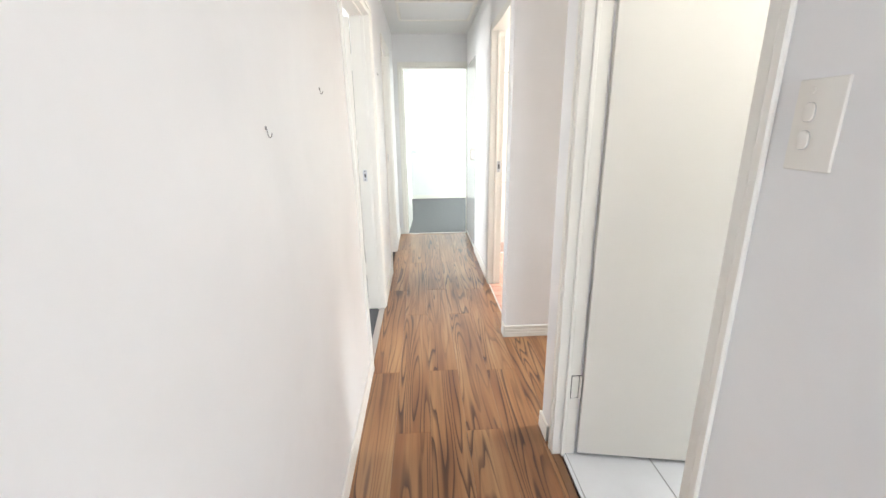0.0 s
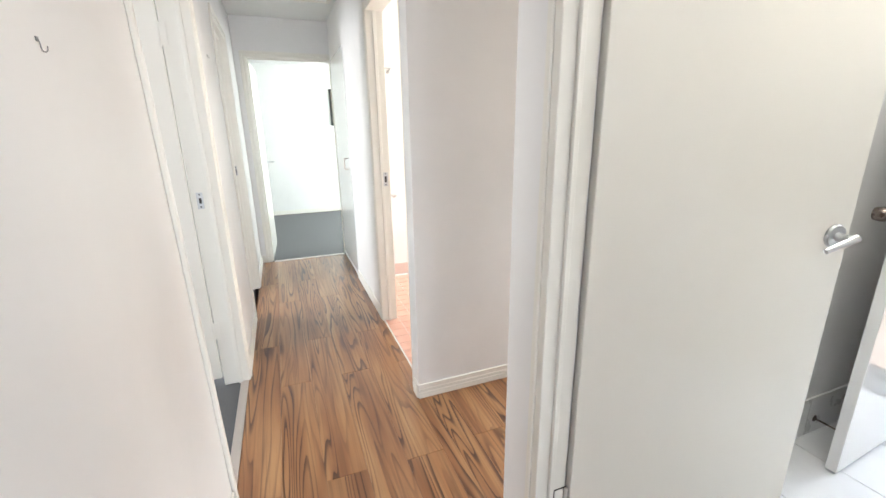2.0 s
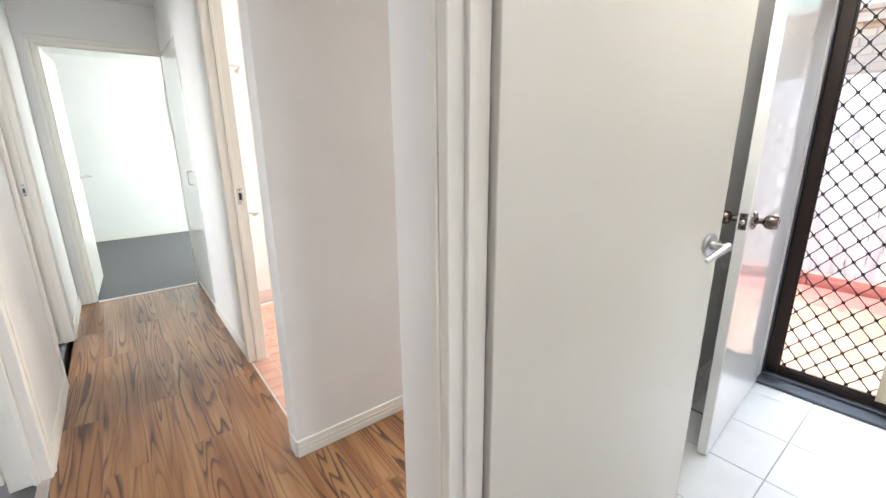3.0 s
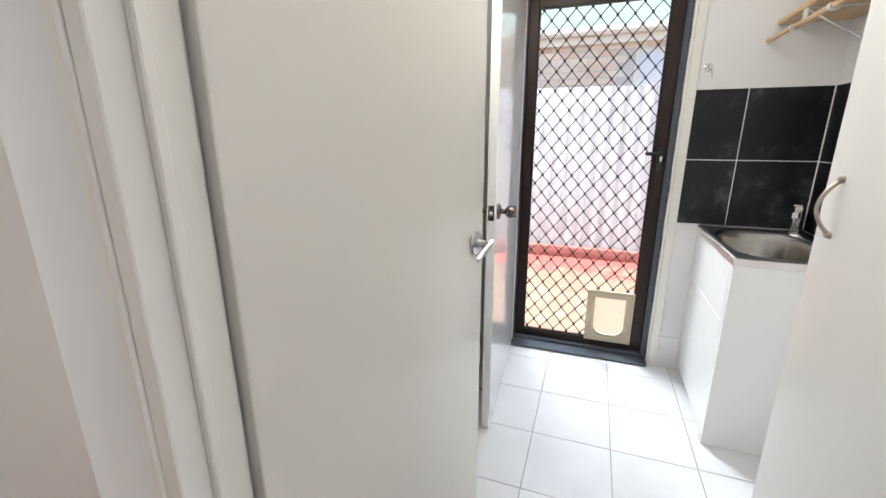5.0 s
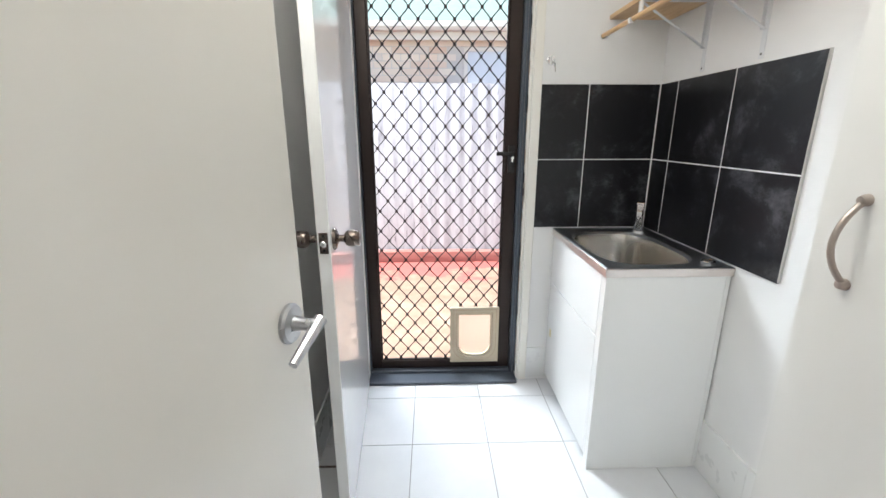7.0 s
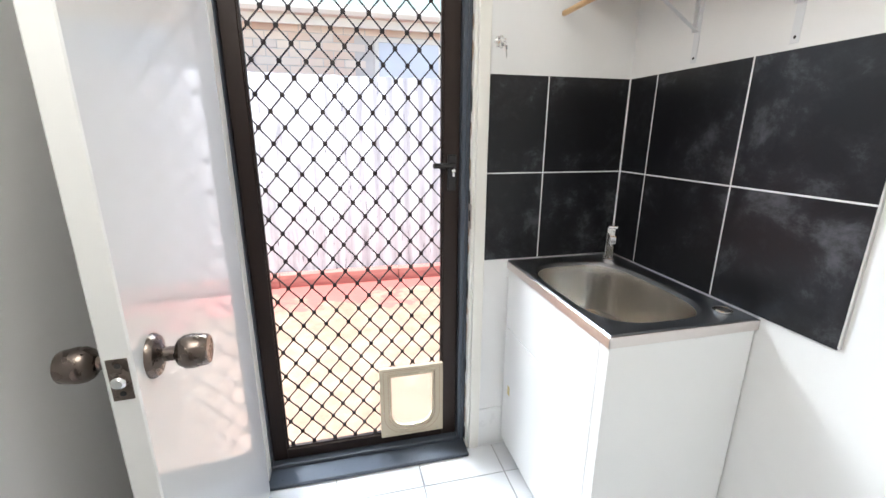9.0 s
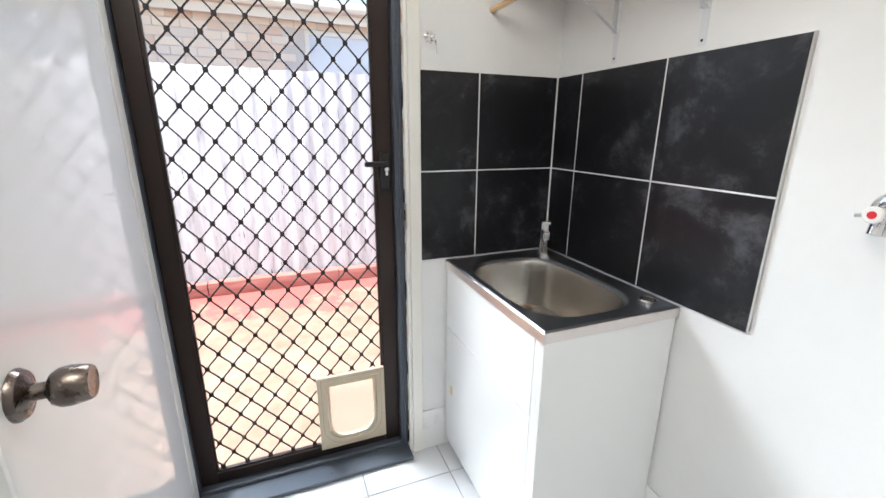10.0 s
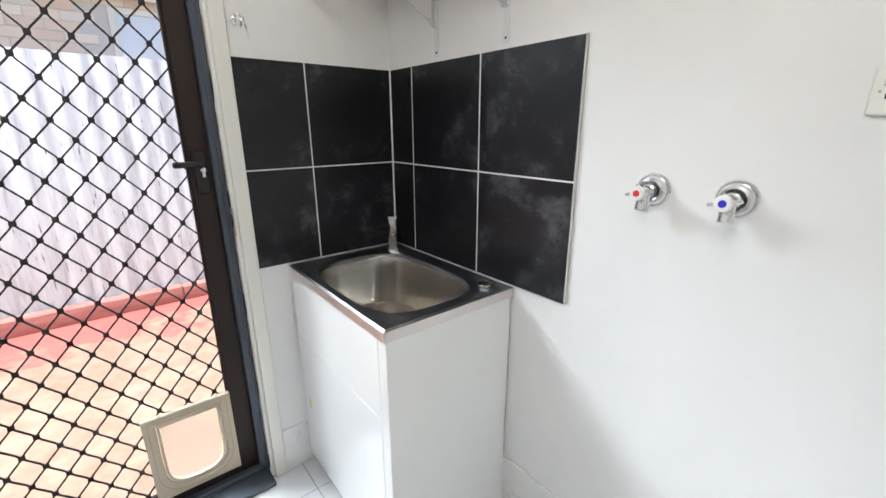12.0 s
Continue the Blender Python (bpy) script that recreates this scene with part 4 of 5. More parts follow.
# ---- washing machine taps ----
def machine_tap(x, z, mat, word):
    t = thing("washing_machine_tap", "chrome wall tap with cross handle and " + word + " button", "tap", "washing machine taps")
    o = Vector((x, 0.018, z))
    bm = bmesh.new()
    add_lathe(bm, o, (0, 1, 0), [(0.037, 0), (0.0375, 0.002), (0.035, 0.005), (0.0315, 0.005), (0.031, 0.010), (0.027, 0.016), (0.022, 0.0175), (0.0205, 0.013), (0.017, 0.011), (0.015, 0.011)], 36)
    part("flange", bm, M_CHROME, t, "domed chrome flange", True)
    bm = bmesh.new()
    add_lathe(bm, o + Vector((0, 0.018, 0)), (0, 1, 0), [(0.015, 0), (0.015, 0.010), (0.012, 0.012), (0.012, 0.030), (0.009, 0.033), (0.009, 0.042)], 24)
    add_lathe(bm, o + Vector((0, 0.034, 0.006)), (0, 0.25, -1), [(0.012, 0), (0.012, 0.026), (0.014, 0.027), (0.014, 0.047), (0.010, 0.048)], 24)
    part("body", bm, M_CHROME, t, "chrome tap body with down-turned outlet", True)
    bm = bmesh.new()
    c = o + Vector((0, 0.066, 0))
    for k in range(4):
        a = k * math.pi / 2 - 0.22
        reach = 0.028 if k % 2 == 0 else 0.019
        add_tube(bm, c, c + Vector((math.cos(a) * reach, 0, math.sin(a) * reach)), 0.0044, 0.0036, 10)
    add_lathe(bm, o + Vector((0, 0.058, 0)), (0, 1, 0), [(0.010, 0), (0.013, 0.005), (0.012, 0.013)], 20)
    part("cross_handle", bm, M_CHROME, t, "chrome cross handle", True)
    bm = bmesh.new()
    add_lathe(bm, o + Vector((0, 0.0705, 0)), (0, 1, 0), [(0.0155, 0), (0.0155, 0.003), (0.013, 0.006)], 24)
    cap = part("cap", bm, M_PLATE, t, "white plastic cap", True)
    bm = bmesh.new()
    add_lathe(bm, o + Vector((0, 0.0762, 0)), (0, 1, 0), [(0.007, 0), (0.007, 0.0012)], 18)
    part("button", bm, mat, cap, word + " button", True)


machine_tap(1.508, 1.212, M_RED, "red")
machine_tap(1.350, 1.212, M_BLUE, "blue")


def power_point():
    t = thing("power_point", "white double power point on the laundry wall", "power outlet")
    x1, x0, z0, z1 = 1.207, 1.092, 1.360, 1.430
    box_part("plate", (x0, x1, 0.018, 0.026, z0, z1), M_PLATE, t, 0.003)
    for x in (x1 - 0.022, x0 + 0.022):
        bm = bmesh.new()
        add_box(bm, x - 0.007, x + 0.007, 0.026, 0.030, z1 - 0.026, z1 - 0.010, 0.001)
        part("switch", bm, M_PLATE, t, "", True)
        # Grey sheet round the switch: the shade along its edge, put in as colour.
        box_part("switch_edge_shade", (x - 0.0085, x + 0.0085, 0.026, 0.0264, z1 - 0.0275, z1 - 0.0085), M_RECESS, t)
        bm = bmesh.new()
        add_lathe(bm, (x1 - 0.011 if x > x0 + 0.05 else x0 + 0.011, 0.0258, (z0 + z1) / 2), (0, 1, 0), [(0.0024, 0), (0.0018, 0.0007)], 10)
        part("screw", bm, M_RECESS, t)
    for x in (x1 - 0.026, x0 + 0.026):
        # Dark blocks proud of the plate: shade of the pin slots, as colour.
        bm = bmesh.new()
        for dx, dz in ((-0.007, 0.006), (0.007, 0.006), (0, -0.008)):
            add_box(bm, x + dx - 0.0012, x + dx + 0.0012, 0.0255, 0.0265, z0 + 0.022 + dz - 0.004, z0 + 0.022 + dz + 0.004)
        part("socket", bm, M_DARK, t)


power_point()


def oval(bm, xa, xb, y, z, ry, rz, n=28):
    """A flat oval button between xa and xb."""
    rings = [[bm.verts.new((x, y + ry * k * math.copysign(abs(math.cos(a)) ** 0.75, math.cos(a)), z + rz * k * math.copysign(abs(math.sin(a)) ** 0.75, math.sin(a))))
              for a in [2 * math.pi * i / n for i in range(n)]] for x, k in ((xb, 1.0), (xa + 0.0006, 1.0), (xa, 0.9))]
    for r0, r1 in zip(rings, rings[1:]):
        for i in range(n):
            bm.faces.new((r0[i], r0[(i + 1) % n], r1[(i + 1) % n], r1[i]))
    bm.faces.new(rings[0][::-1])
    bm.faces.new(rings[-1])


def light_switch():
    t = thing("light_switch", "ivory plastic light switch plate with rounded rockers", "light switch")
    y0, y1, z0, z1 = 0.544, 0.614, 1.276, 1.394
    box_part("plate", (XL - 0.005, XL, y0, y1, z0, z1), M_PLATE_WALL, t, 0.0025, "", 3)
    for z in (1.352, 1.316):
        # Grey oval set proud behind the rocker: shade round it, put in as colour.
        bm = bmesh.new()
        oval(bm, XL - 0.0070, XL - 0.0058, 0.589, z, 0.0098, 0.0128)
        part("recess", bm, M_RECESS, t)
        bm = bmesh.new()
        oval(bm, XL - 0.0088, XL - 0.0060, 0.5888, z + 0.0002, 0.0088, 0.0119)
        part("rocker", bm, M_PLATE_WALL, t, "", True)
    bm = bmesh.new()
    add_lathe(bm, (XL - 0.006, 0.589, 1.380), (-1, 0, 0), [(0.0045, 0), (0.0035, 0.0014)], 20)
    part("indicator", bm, M_PLATE_WALL, t, "", True)


light_switch()


def wall_hook(y, z, s=1.0, wall=XW):
    t = thing("wall_hook", "small silver wire hook on the white hall wall", "hook", "hall wall hooks")
    bm = bmesh.new()
    add_box(bm, wall, wall + 0.002, y - 0.007 * s, y + 0.007 * s, z + 0.002 * s, z + 0.016 * s, 0.0006)
    part("plate", bm, M_HOOK, t, "", True)
    bm = bmesh.new()
    x = wall + 0.002
    pts = [(x, y, z + 0.010 * s), (x + 0.002 * s, y, z), (x + 0.003 * s, y, z - 0.012 * s)]
    for k in range(8):
        a = math.pi + math.pi * k / 7
        pts.append((x + 0.010 * s + 0.007 * s * math.cos(a), y, z - 0.016 * s + 0.008 * s * math.sin(a)))
    pts.append((x + 0.018 * s, y, z - 0.008 * s))
    add_sweep(bm, pts, 0.0020 * s, 8)
    part("hook", bm, M_HOOK, t, "", True)


wall_hook(1.020, 1.338, 0.6, XW - LEAN * 1.338)
wall_hook(1.590, 1.472, 0.55, XW - LEAN * 1.472)
wall_hook(3.409, 1.738, 0.45)


def key_hook():
    t = thing("key_hook", "ornate silver key hook on the laundry wall above the tiles", "hook")
    y, z, x = 0.552, 1.655, 2.56
    bm = bmesh.new()
    add_lathe(bm, (x, y, z), (-1, 0, 0), [(0.017, 0), (0.017, 0.003), (0.012, 0.005), (0.010, 0.004)], 24)
    for k in range(7):
        a = 2 * math.pi * k / 7
        add_lathe(bm, (x, y + 0.016 * math.cos(a), z + 0.016 * math.sin(a)), (-1, 0, 0), [(0.006, 0), (0.005, 0.005), (0.002, 0.006)], 10)
    part("plate", bm, M_CHROME, t, "", True)
    bm = bmesh.new()
    add_sweep(bm, [(x - 0.004, y - 0.006, z), (x - 0.020, y - 0.010, z - 0.004), (x - 0.026, y - 0.014, z - 0.016), (x - 0.020, y - 0.016, z - 0.026)], 0.003, 8)
    add_sweep(bm, [(x - 0.004, y - 0.012, z - 0.005), (x - 0.006, y - 0.020, z - 0.020), (x - 0.006, y - 0.024, z - 0.050)], 0.0022, 8)
    part("hook", bm, M_CHROME, t, "", True)


key_hook()


# ---- shelf over the tub ----
def shelf():
    t = thing("wall_shelf", "pine shelf with hanging rod on white brackets above the tub", "shelf")
    box_part("board", (1.70, 2.552, 0.020, 0.300, 1.822, 1.840), M_PINE, t, 0.002)
    bm = bmesh.new()
    add_tube(bm, (1.66, 0.320, 1.757), (2.556, 0.320, 1.757), 0.0095, n=20)
    part("rod", bm, M_PINE, t, "round pine hanging rod", True)
    for x in (1.962, 2.270):
        bm = bmesh.new()
        add_box(bm, x - 0.011, x + 0.011, 0.018, 0.0205, 1.566, 1.822, 0.0008)
        add_box(bm, x - 0.011, x + 0.011, 0.018, 0.296, 1.8185, 1.8215, 0.0008)
        for side in (-0.011, 0.009):
            add_box(bm, x + side, x + side + 0.002, 0.0205, 0.032, 1.655, 1.818, 0.0006)
        p, q = Vector((x, 0.022, 1.655)), Vector((x, 0.285, 1.812))
        u = (q - p).normalized()
        s, w = Vector((0.007, 0, 0)), Vector((1, 0, 0)).cross(u) * 0.0014
        vs = [bm.verts.new(e + d) for e in (p, q) for d in (s + w, s - w, -s - w, -s + w)]
        for k in range(4):
            bm.faces.new((vs[k], vs[(k + 1) % 4], vs[4 + (k + 1) % 4], vs[4 + k]))
        bm.faces.new(vs[:4][::-1])
        bm.faces.new(vs[4:])
        br = part("bracket", bm, M_BRACKET, t, "white steel shelf bracket")
        for z in (1.580, 1.790):
            bm = bmesh.new()
            add_lathe(bm, (x, 0.0204, z), (0, 1, 0), [(0.004, 0), (0.002, 0.002)], 10)
            part("screw", bm, M_DARK, br)
        bm = bmesh.new()
        add_box(bm, x - 0.008, x + 0.008, 0.286, 0.300, 1.765, 1.820, 0.002)
        pts = [(x, 0.320 + 0.0140 * math.cos(a), 1.757 + 0.0140 * math.sin(a)) for a in [math.radians(150 + 24 * k) for k in range(10)]]
        for p0, p1 in zip(pts, pts[1:]):
            add_box(bm, x - 0.008, x + 0.008, min(p0[1], p1[1]) - 0.0028, max(p0[1], p1[1]) + 0.0028, min(p0[2], p1[2]) - 0.0028, max(p0[2], p1[2]) + 0.0028, 0.001)
        part("rod_clip", bm, M_PLATE, t, "white plastic rod clip")


shelf()


# ---- tall cupboard beside the doorway ----
def tall_cupboard():
    t = thing("tall_cupboard", "tall plain white laundry cupboard with a bow handle, closed", "cupboard")
    x0, x1, y0, y1 = 0.455, 1.004, 0.020, 0.611
    box_part("body", (x0, x1, y0, y1, 0.0, 2.30), M_CAB, t, 0.001)
    d = box_part("door", (x0 + 0.002, x1 - 0.001, y1 + 0.0015, y1 + 0.019, 0.06, 2.296), M_CAB, t, 0.0015)
    bm = bmesh.new()
    pts = []
    for k in range(15):
        u = k / 14
        pts.append((0.950, y1 + 0.019 + 0.028 * math.sin(math.pi * u) ** 0.75, 1.160 + 0.098 * u))
    add_sweep(bm, pts, 0.0036, 12, 1.0, (1, 0, 0))
    for z in (1.160, 1.258):
        add_lathe(bm, (0.950, y1 + 0.019, z), (0, 1, 0), [(0.0070, 0), (0.0060, 0.005), (0.0042, 0.009)], 16)
    part("bow_handle", bm, M_NICKEL, d, "brushed nickel bow handle", True)


tall_cupboard()


# ---- bathroom: rails and skirting ----
def towel_rail(z):
    t = thing("towel_rail", "white towel rail on the bathroom wall", "towel rail", "bathroom rails")
    bm = bmesh.new()
    add_tube(bm, (0.47, 4.37, z + 0.03), (0.722, 4.37, z), 0.009, n=14)
    part("rail", bm, M_RAIL, t, "", True)
    for x in (0.49, 0.715):
        bm = bmesh.new()
        add_tube(bm, (x, 4.37, z), (x, 4.45, z - 0.02), 0.007, n=12)
        add_lathe(bm, (x, 4.45, z - 0.02), (0, -1, 0), [(0.018, 0), (0.016, 0.006)], 18)
        part("bracket", bm, M_RAIL, t, "", True)


towel_rail(1.85)
towel_rail(0.78)


def picture():
    t = thing("picture", "dark framed picture on the bedroom wall", "picture")
    x0, x1, z0, z1 = 0.650, 1.08, 1.46, 2.04
    bm = bmesh.new()
    for d in ((x0, x0 + 0.03, z0, z1), (x1 - 0.03, x1, z0, z1), (x0 + 0.03, x1 - 0.03, z0, z0 + 0.03), (x0 + 0.03, x1 - 0.03, z1 - 0.03, z1)):
        add_box(bm, d[0], d[1], 8.222, 8.25, d[2], d[3], 0.002)
    part("frame", bm, M_DARK, t, "black frame", True)
    box_part("print", (x0 + 0.03, x1 - 0.03, 8.238, 8.25, z0 + 0.03, z1 - 0.03), M_PICTURE, t)


picture()


# ---- outdoors ----
GZ = -0.10
structure("ground", [(2.67, 60, -60, 60, GZ - 0.3, GZ)], M_GROUND, "sandy cream concrete ground with a red stain along the fence", "ground")
structure("ground_garden", [(-60, 2.67, -60, 60, GZ - 0.3, GZ - 0.02)], M_GROUND, "sandy ground under and round the house", "ground")


def fence():
    t = thing("fence", "weathered grey corrugated cement sheet fence", "fence")
    x, pitch, amp, top = 5.25, 0.146, 0.009, 1.86
    z_edges = (GZ, top)
    y = -4.0
    k = 0
    rngf = random.Random(3)
    while y < 8.0:
        w = pitch * 7
        bm = bmesh.new()
        nseg = 7 * 10
        lean = rngf.uniform(-0.006, 0.006)
        dz = rngf.uniform(-0.012, 0.012)
        rows = []
        for i in range(nseg + 1):
            yy = y + w * i / nseg
            off = amp * math.cos(2 * math.pi * (yy) / pitch)
            rows.append([bm.verts.new((x + off + lean * s + dx, yy, z)) for dx in (0, 0.006) for s, z in ((0, z_edges[0]), (1, z_edges[1] + dz))])
        for r0, r1 in zip(rows, rows[1:]):
            bm.faces.new((r0[0], r1[0], r1[1], r0[1]))
            bm.faces.new((r0[2], r0[3], r1[3], r1[2]))
            bm.faces.new((r0[1], r1[1], r1[3], r0[3]))
        part("sheet", bm, M_FENCE, t, "", True)
        y += w
        k += 1
    return t


fence()
sl = thing("garden_edging", "faded red painted timber sleepers along the fence foot", "garden edging")
yy = -4.0
rngs = random.Random(9)
while yy < 8.0:
    ln = 1.15
    bm = bmesh.new()
    add_box(bm, 5.10 + rngs.uniform(-0.006, 0.006), 5.215, yy + 0.003, yy + ln - 0.003, GZ, GZ + 0.125 + rngs.uniform(-0.006, 0.006), 0.008, 2)
    part("sleeper", bm, M_REDWOOD, sl, "", True)
    yy += ln


def neighbour():
    t = thing("neighbour_house", "cream brick neighbouring house with metal roof and gutter beyond the fence", "house")
    x = 6.35
    box_part("wall", (x + 0.012, x + 0.2, -5, 9, GZ, 2.50), M_MORTAR, t)
    bm = bmesh.new()
    rb = random.Random(11)
    course, bl = 0.086, 0.24
    verts, faces = [], []
    j = 0
    z = 1.3
    while z < 2.48:
        y = -2.0 + (bl / 2 if j % 2 else 0)
        while y < 5.5:
            if not (y + bl > 0.0 and y < 0.66 and 1.55 < z < 2.40) and not (y + bl > -0.9 and y < 0.66 and 1.55 < z < 2.40):
                x0 = x + rb.uniform(-0.002, 0.002)
                a = len(verts)
                y0, y1, z0, z1 = y + 0.005, y + bl - 0.005, z + 0.005, z + course - 0.005
                verts += [(x0, y0, z0), (x0, y1, z0), (x0, y1, z1), (x0, y0, z1), (x + 0.012, y0, z0), (x + 0.012, y1, z0), (x + 0.012, y1, z1), (x + 0.012, y0, z1)]
                faces += [(a, a + 3, a + 2, a + 1), (a, a + 1, a + 5, a + 4), (a + 1, a + 2, a + 6, a + 5), (a + 2, a + 3, a + 7, a + 6), (a + 3, a, a + 4, a + 7)]
            y += bl
        z += course
        j += 1
    bm.free()
    me = bpy.data.meshes.new("brickwork")
    me.from_pydata(verts, [], faces)
    me.materials.append(M_BRICK)
    ob = new("brickwork", me)
    ob.parent = t
    tagged(ob, "cream and tan face bricks", kind="stuff")
    w = bmesh.new()
    for d in ((-0.9, -0.85, 1.55, 2.41), (0.61, 0.66, 1.55, 2.41), (-0.85, 0.61, 1.55, 1.60), (-0.85, 0.61, 2.36, 2.41), (-0.14, -0.10, 1.60, 2.36)):
        add_box(w, x - 0.015, x + 0.02, *d, 0.003)
    win = part("window", w, M_FASCIA, t, "cream framed window", True)
    box_part("pane", (x + 0.0, x + 0.006, -0.85, 0.61, 1.60, 2.36), M_FARGLASS, win, 0, "bluish reflecting pane")
    box_part("eave", (x - 0.10, x + 0.2, -5, 9, 2.50, 2.53), M_FASCIA, t)
    bm = bmesh.new()
    add_box(bm, x - 0.13, x - 0.10, -5, 9, 2.47, 2.62, 0.003)
    part("fascia", bm, M_FASCIA, t, "cream fascia board", True)
    bm = bmesh.new()
    prof = [(0, 0.0), (-0.10, 0.0), (-0.125, 0.04), (-0.12, 0.10), (-0.105, 0.105), (-0.11, 0.05), (-0.095, 0.015), (0, 0.015)]
    a = [bm.verts.new((x - 0.13 + px, -5, 2.56 + pz)) for px, pz in prof]
    c = [bm.verts.new((x - 0.13 + px, 9, 2.56 + pz)) for px, pz in prof]
    for i in range(len(prof)):
        bm.faces.new((a[i], a[(i + 1) % 8], c[(i + 1) % 8], c[i]))
    part("gutter", bm, M_FASCIA, t, "quad profile metal gutter")
    bm = bmesh.new()
    nrib = 120
    ra, rc = [], []
    for i in range(nrib + 1):
        y = -5 + 14 * i / nrib
        h = 0.012 if i % 2 else 0
        ra.append(bm.verts.new((x - 0.18, y, 2.66 + h)))
        rc.append(bm.verts.new((x + 4.5, y, 4.55 + h)))
    for i in range(nrib):
        bm.faces.new((ra[i], ra[i + 1], rc[i + 1], rc[i]))
    part("roof", bm, M_ROOF, t, "pale green ribbed metal roof")


neighbour()


# ---- floors with their pieces ----
def chamfer_mesh(name, sx, sy, sz, ch, mat):
    """A piece with chamfered top edges, its top at z=0."""
    hx, hy = sx / 2, sy / 2
    vs = [(-hx, -hy, -sz), (hx, -hy, -sz), (hx, hy, -sz), (-hx, hy, -sz),
          (-hx, -hy, -ch), (hx, -hy, -ch), (hx, hy, -ch), (-hx, hy, -ch),
          (-hx + ch, -hy + ch, 0), (hx - ch, -hy + ch, 0), (hx - ch, hy - ch, 0), (-hx + ch, hy - ch, 0)]
    fs = [(8, 9, 10, 11)]
    for a, c in ((0, 4), (4, 8)):
        for k in range(4):
            fs.append((a + k, a + (k + 1) % 4, c + (k + 1) % 4, c + k))
    me = bpy.data.meshes.new(name)
    me.from_pydata(vs, [], fs)
    me.materials.append(mat)
    return me


CACHE = {}


def piece(name, mat, parent, x0, x1, y0, y1, z, thick=0.008, ch=0.0008, m=None):
    key = (name, round(x1 - x0, 4), round(y1 - y0, 4))
    if key not in CACHE:
        CACHE[key] = chamfer_mesh(name, x1 - x0, y1 - y0, thick, ch, mat)
    ob = new(name, CACHE[key])
    ob.parent = parent
    ob.matrix_basis = (m or Matrix()) @ Matrix.Translation(((x0 + x1) / 2, (y0 + y1) / 2, z))
    return ob


hall_floor = structure("hall_floor", [(XW, XL + 0.04, -4.0, YN, -0.1, -0.007), (XL + 0.04, 2.6, -4.0, -0.08, -0.1, -0.007), (XL + 0.04, 2.6, 1.632, 2.5, -0.1, -0.007)],
                       M_PLANK_BASE, "warm brown timber-look laminate boards with dark figured grain", "floor")
pw, pl = 0.165, 1.25
rp = random.Random(4)
areas = [(XW, XL + 0.04, -0.4, YN - 0.0, XW), (XL + 0.04, 1.6, 1.632, 2.5, XW)]
for x0, x1, y0, y1, base in areas:
    c = int((x0 - base) / pw)
    while base + c * pw < x1 - 0.002:
        a, e = max(x0, base + c * pw), min(x1, base + (c + 1) * pw)
        y = -2.87 - 0.49 * (c % 2) + rp.uniform(-0.02, 0.02)
        while y < y1:
            s, f = max(y, y0), min(y + pl, y1)
            if f - s > 0.01 and e - a > 0.004:
                piece("plank", M_PLANK, hall_floor, a + 0.0003, e - 0.0003, s + 0.0004, f - 0.0004, 0.0, 0.0068, 0.0006)
            y += pl
        c += 1
structure("threshold_laundry", [(XL - 0.004, XL + 0.029, LA + 0.014, LB - 0.014, 0.0, 0.004)], M_THRESH, "dark timber threshold strip at the laundry doorway", "threshold", 0.001)
structure("threshold_bedroom", [(-0.41, 0.34, YN - 0.03, YN + 0.012, 0.0, 0.006)], M_EDGE, "narrow metal carpet trim at the bedroom doorway", "threshold", 0.001)
structure("threshold_west", [(XW - 0.040, XW - 0.001, D1A + 0.014, D1B - 0.014, -0.004, 0.006)], M_EDGE, "narrow pale metal carpet trim at the west doorway", "threshold", 0.001)
structure("floor_behind", [(XW, 2.6, -4.0, -0.4, -0.006, 0.0)], M_PLANK, "laminate boards in the living room", "floor")

laundry_floor = structure("laundry_floor", [(XL + 0.035, 2.6, LA - 0.01, LB + 0.01, -0.1, -0.0025), (XL + 0.1, 2.6, 0.018, LA - 0.01, -0.1, -0.0025), (XL + 0.1, 2.6, LB + 0.01, 1.590, -0.1, -0.0025)],
                          M_GROUT, "glossy white square floor tiles with thin grey grout", "floor")
TP, G = 0.3385, 0.0035
xs = [2.396 - TP * k for k in range(8)]
xs = sorted([x for x in xs if x > XL + 0.05] + [2.56, XL + 0.026])
ys = sorted([0.018, 1.590] + [0.185 + TP * k for k in range(4)])
for x0, x1 in zip(xs, xs[1:]):
    for y0, y1 in zip(ys, ys[1:]):
        if x1 - x0 < 0.01:
            continue
        a0, a1 = x0, x1
        if x0 < XL + 0.1 and (y1 < LA or y0 > LB):
            a0 = XL + 0.1
        b0 = max(y0, LA + 0.012) if a0 < XL + 0.1 and y0 < LA < y1 else y0
        piece("tile", M_TILE, laundry_floor, a0 + G / 2, a1 - G / 2, b0 + G / 2, y1 - G / 2, 0.0, 0.008, 0.0012)

bath_floor = structure("bathroom_floor", [(XE + 0.0, 2.6, 2.60, 4.45, -0.1, -0.003)], M_GROUT_WHITE, "small terracotta pink floor tiles", "floor")
k = 0
for i in range(12):
    for j in range(19):
        piece("tile", M_TERRA, bath_floor, XE + 0.01 + i * 0.1, XE + 0.01 + (i + 1) * 0.1 - 0.004, 2.602 + j * 0.1, 2.602 + (j + 1) * 0.1 - 0.006, 0.0, 0.006, 0.0008) if 2.602 + (j + 1) * 0.1 < 4.45 else None


bath_skirting = structure("tile_skirting_bathroom", [(XE + 0.09, 2.6, 4.444, 4.45, 0, 0.105)], M_GROUT_WHITE, "pink glazed tile skirting of the bathroom", "skirting tiles")
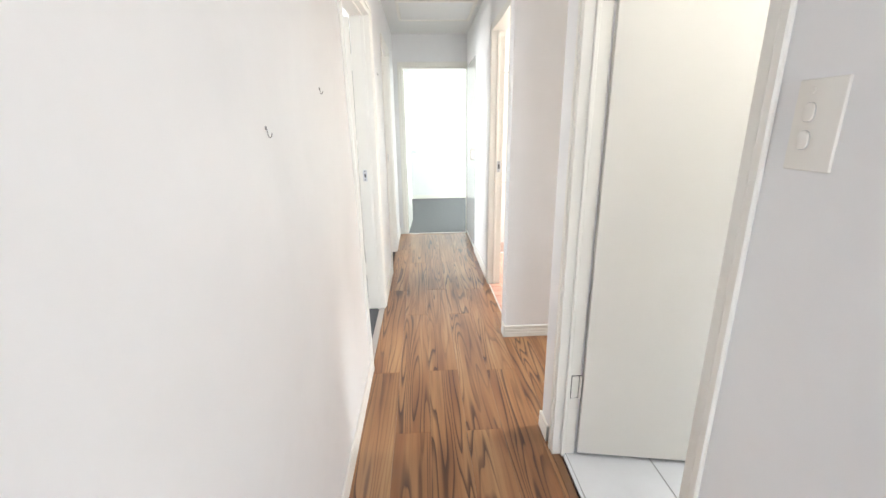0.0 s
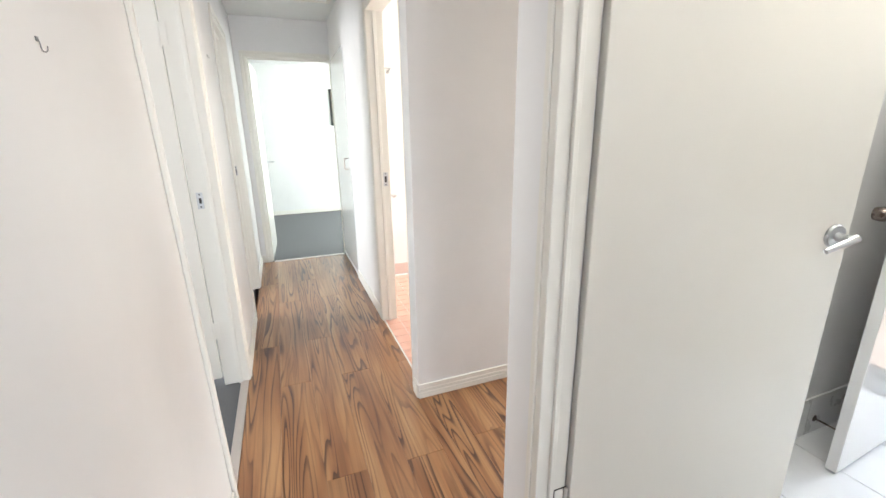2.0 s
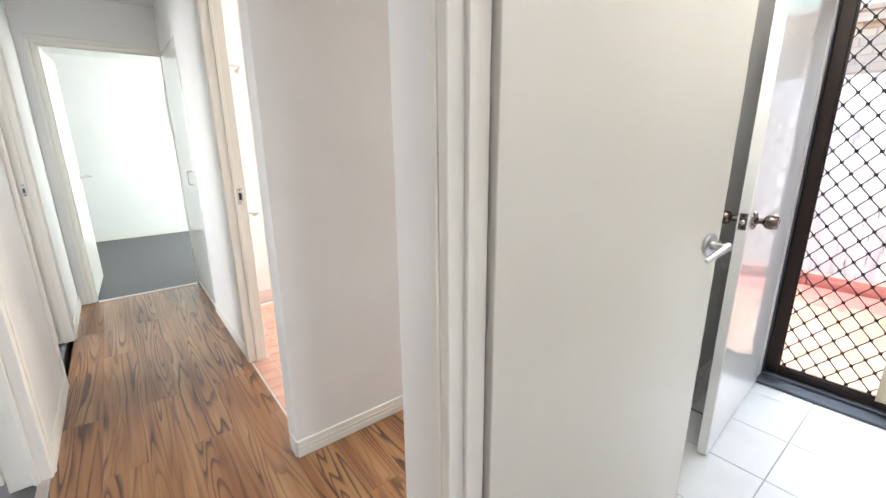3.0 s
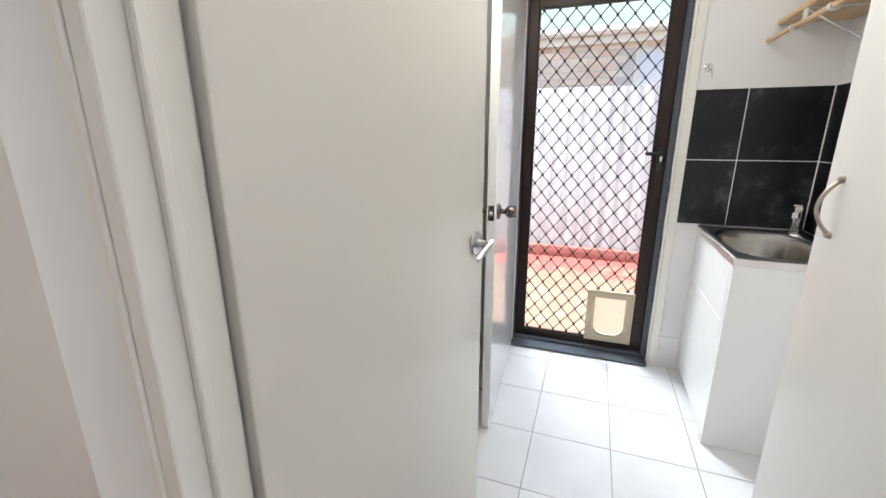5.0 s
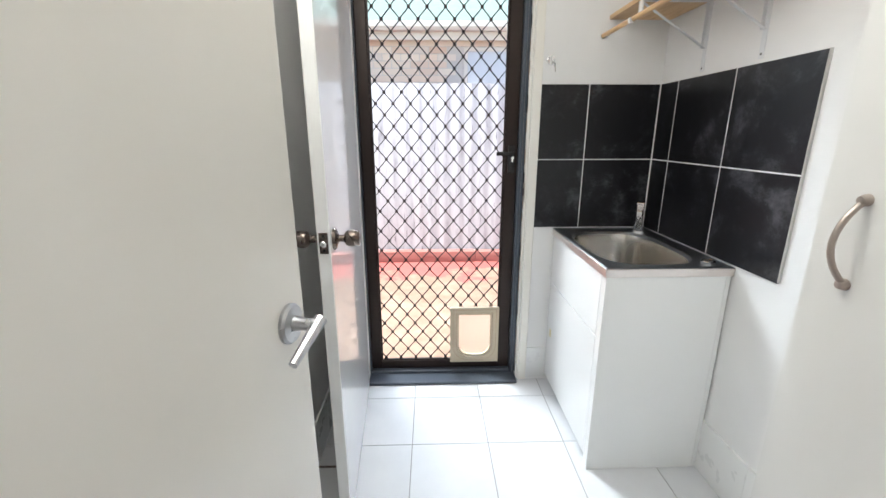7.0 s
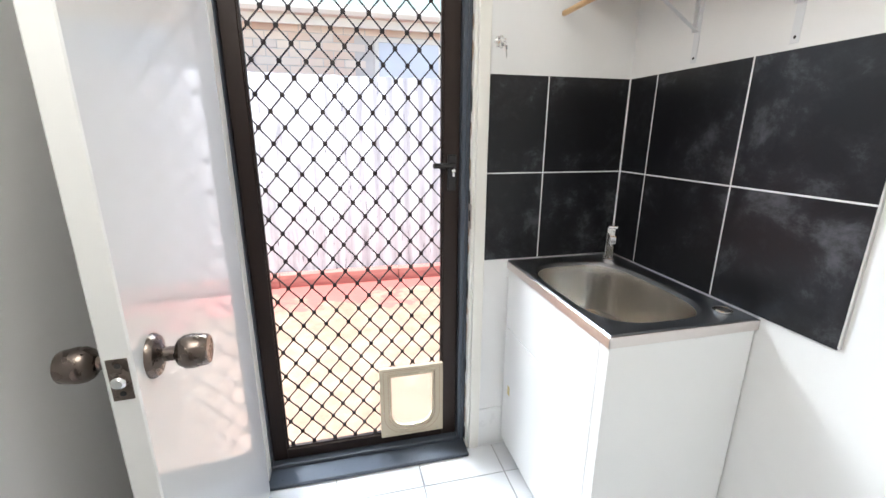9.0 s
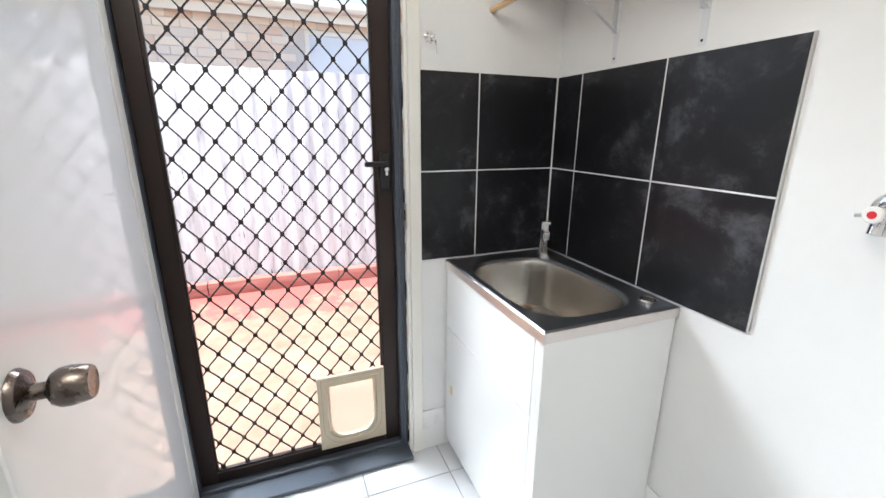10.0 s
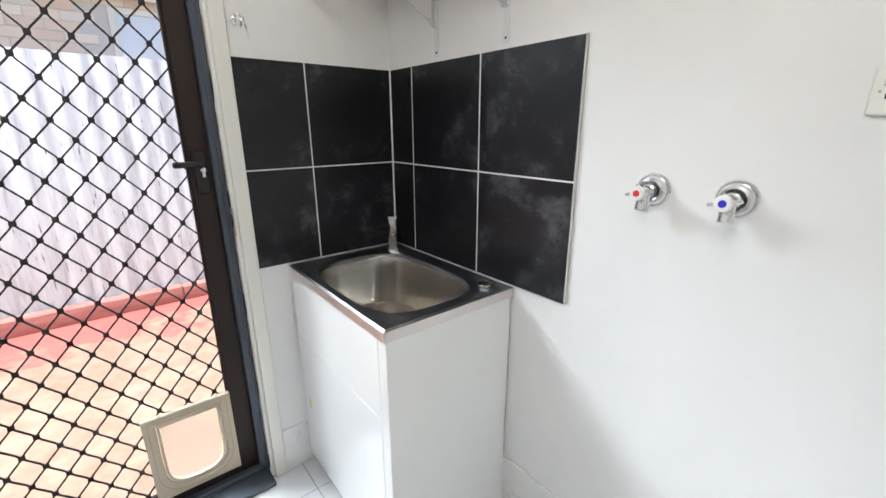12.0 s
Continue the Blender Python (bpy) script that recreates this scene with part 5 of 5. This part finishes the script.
for i in range(10):
    box_part("skirting_tile", (XE + 0.092 + i * 0.2, XE + 0.289 + i * 0.2, 4.440, 4.4445, 0.003, 0.109), M_PINK, bath_skirting, 0)

# wall tiles: charcoal splashback and white tile skirting
def wall_tile(name, mat, parent, wall, u0, u1, z0, z1, thick=0.008, ch=0.001):
    """wall 'S': on the south wall, u is x. 'E': on the east wall, u is y. 'N': on the north wall."""
    key = (name, mat.name, round(u1 - u0, 4), round(z1 - z0, 4))
    if key not in CACHE:
        CACHE[key] = chamfer_mesh(name, u1 - u0, z1 - z0, thick, ch, mat)
    ob = new(name, CACHE[key])
    ob.parent = parent
    uc, zc = (u0 + u1) / 2, (z0 + z1) / 2
    if wall == "S":
        ob.matrix_basis = Matrix.Translation((uc, 0.018 + thick, zc)) @ pose(0, 0, 0, -90, 0, 0)
    elif wall == "N":
        ob.matrix_basis = Matrix.Translation((uc, 1.590 - thick, zc)) @ pose(0, 0, 0, 90, 0, 0)
    else:
        ob.matrix_basis = Matrix.Translation((2.56 - thick, uc, zc)) @ Matrix(((0, 0, -1, 0), (1, 0, 0, 0), (0, 1, 0, 0), (0, 0, 0, 1))) @ Matrix.Diagonal((1, 1, 1, 1))
    return ob


splash = thing("splashback", "matt charcoal wall tiles with white grout above the tub", "wall tiles", kind="structure")
box_part("grout", (1.7045, 2.56, 0.018, 0.0228, 0.878, 1.552), M_GROUT_WHITE, splash)
box_part("grout", (2.5552, 2.56, 0.0228, 0.598, 0.872, 1.552), M_GROUT_WHITE, splash)
z_rows = ((0.874, 1.2065), (1.2115, 1.551))
for z0, z1 in z_rows:
    for u0, u1 in ((1.706, 2.0515), (2.0565, 2.4065), (2.4115, 2.5515)):
        wall_tile("tile", M_BLACK_TILE, splash, "S", u0, u1, z0, z1)
    for u0, u1 in ((0.0265, 0.3595), (0.3645, 0.599)):
        wall_tile("tile", M_BLACK_TILE, splash, "E", u0, u1, z0, z1)
bm = bmesh.new()
for d in ((1.706, 2.5515, 0.0228, 0.0257, 1.2068, 1.2112), (2.0518, 2.0562, 0.0228, 0.0257, 0.876, 1.551), (2.4068, 2.4112, 0.0228, 0.0257, 0.876, 1.551),
          (2.5523, 2.5552, 0.0265, 0.599, 1.2068, 1.2112), (2.5523, 2.5552, 0.3598, 0.3642, 0.876, 1.551), (2.5475, 2.5535, 0.0245, 0.0305, 0.874, 1.551)):
    add_box(bm, *d)
part("grout", bm, M_GROUT_WHITE, splash)
splash_edge = box_part("edge_trim", (1.6995, 1.7045, 0.018, 0.0265, 0.878, 1.552), M_RECESS, splash, 0.0005, "grey edge of the adhesive bed")

sk = structure("tile_skirting", [(1.006, 2.56, 0.018, 0.0235, 0, 0.216), (2.5545, 2.56, 0.0235, 0.588, 0, 0.19), (0.43, 2.56, 1.5845, 1.590, 0, 0.19)], M_GROUT_WHITE,
               "white glazed tile skirting", "skirting tiles")
for u0, u1 in ((1.006, 1.30), (1.303, 1.652), (1.655, 1.91)):
    wall_tile("skirting_tile", M_SKIRT_TILE, sk, "S", u0, u1, 0.001, 0.221, 0.007)
wall_tile("skirting_tile", M_SKIRT_TILE, sk, "E", 0.487, 0.587, 0.001, 0.192, 0.007)
x = 0.45
while x < 2.54:
    wall_tile("skirting_tile", M_SKIRT_TILE, sk, "N", x, min(x + 0.335, 2.55), 0.001, 0.192, 0.007)
    x += 0.3385
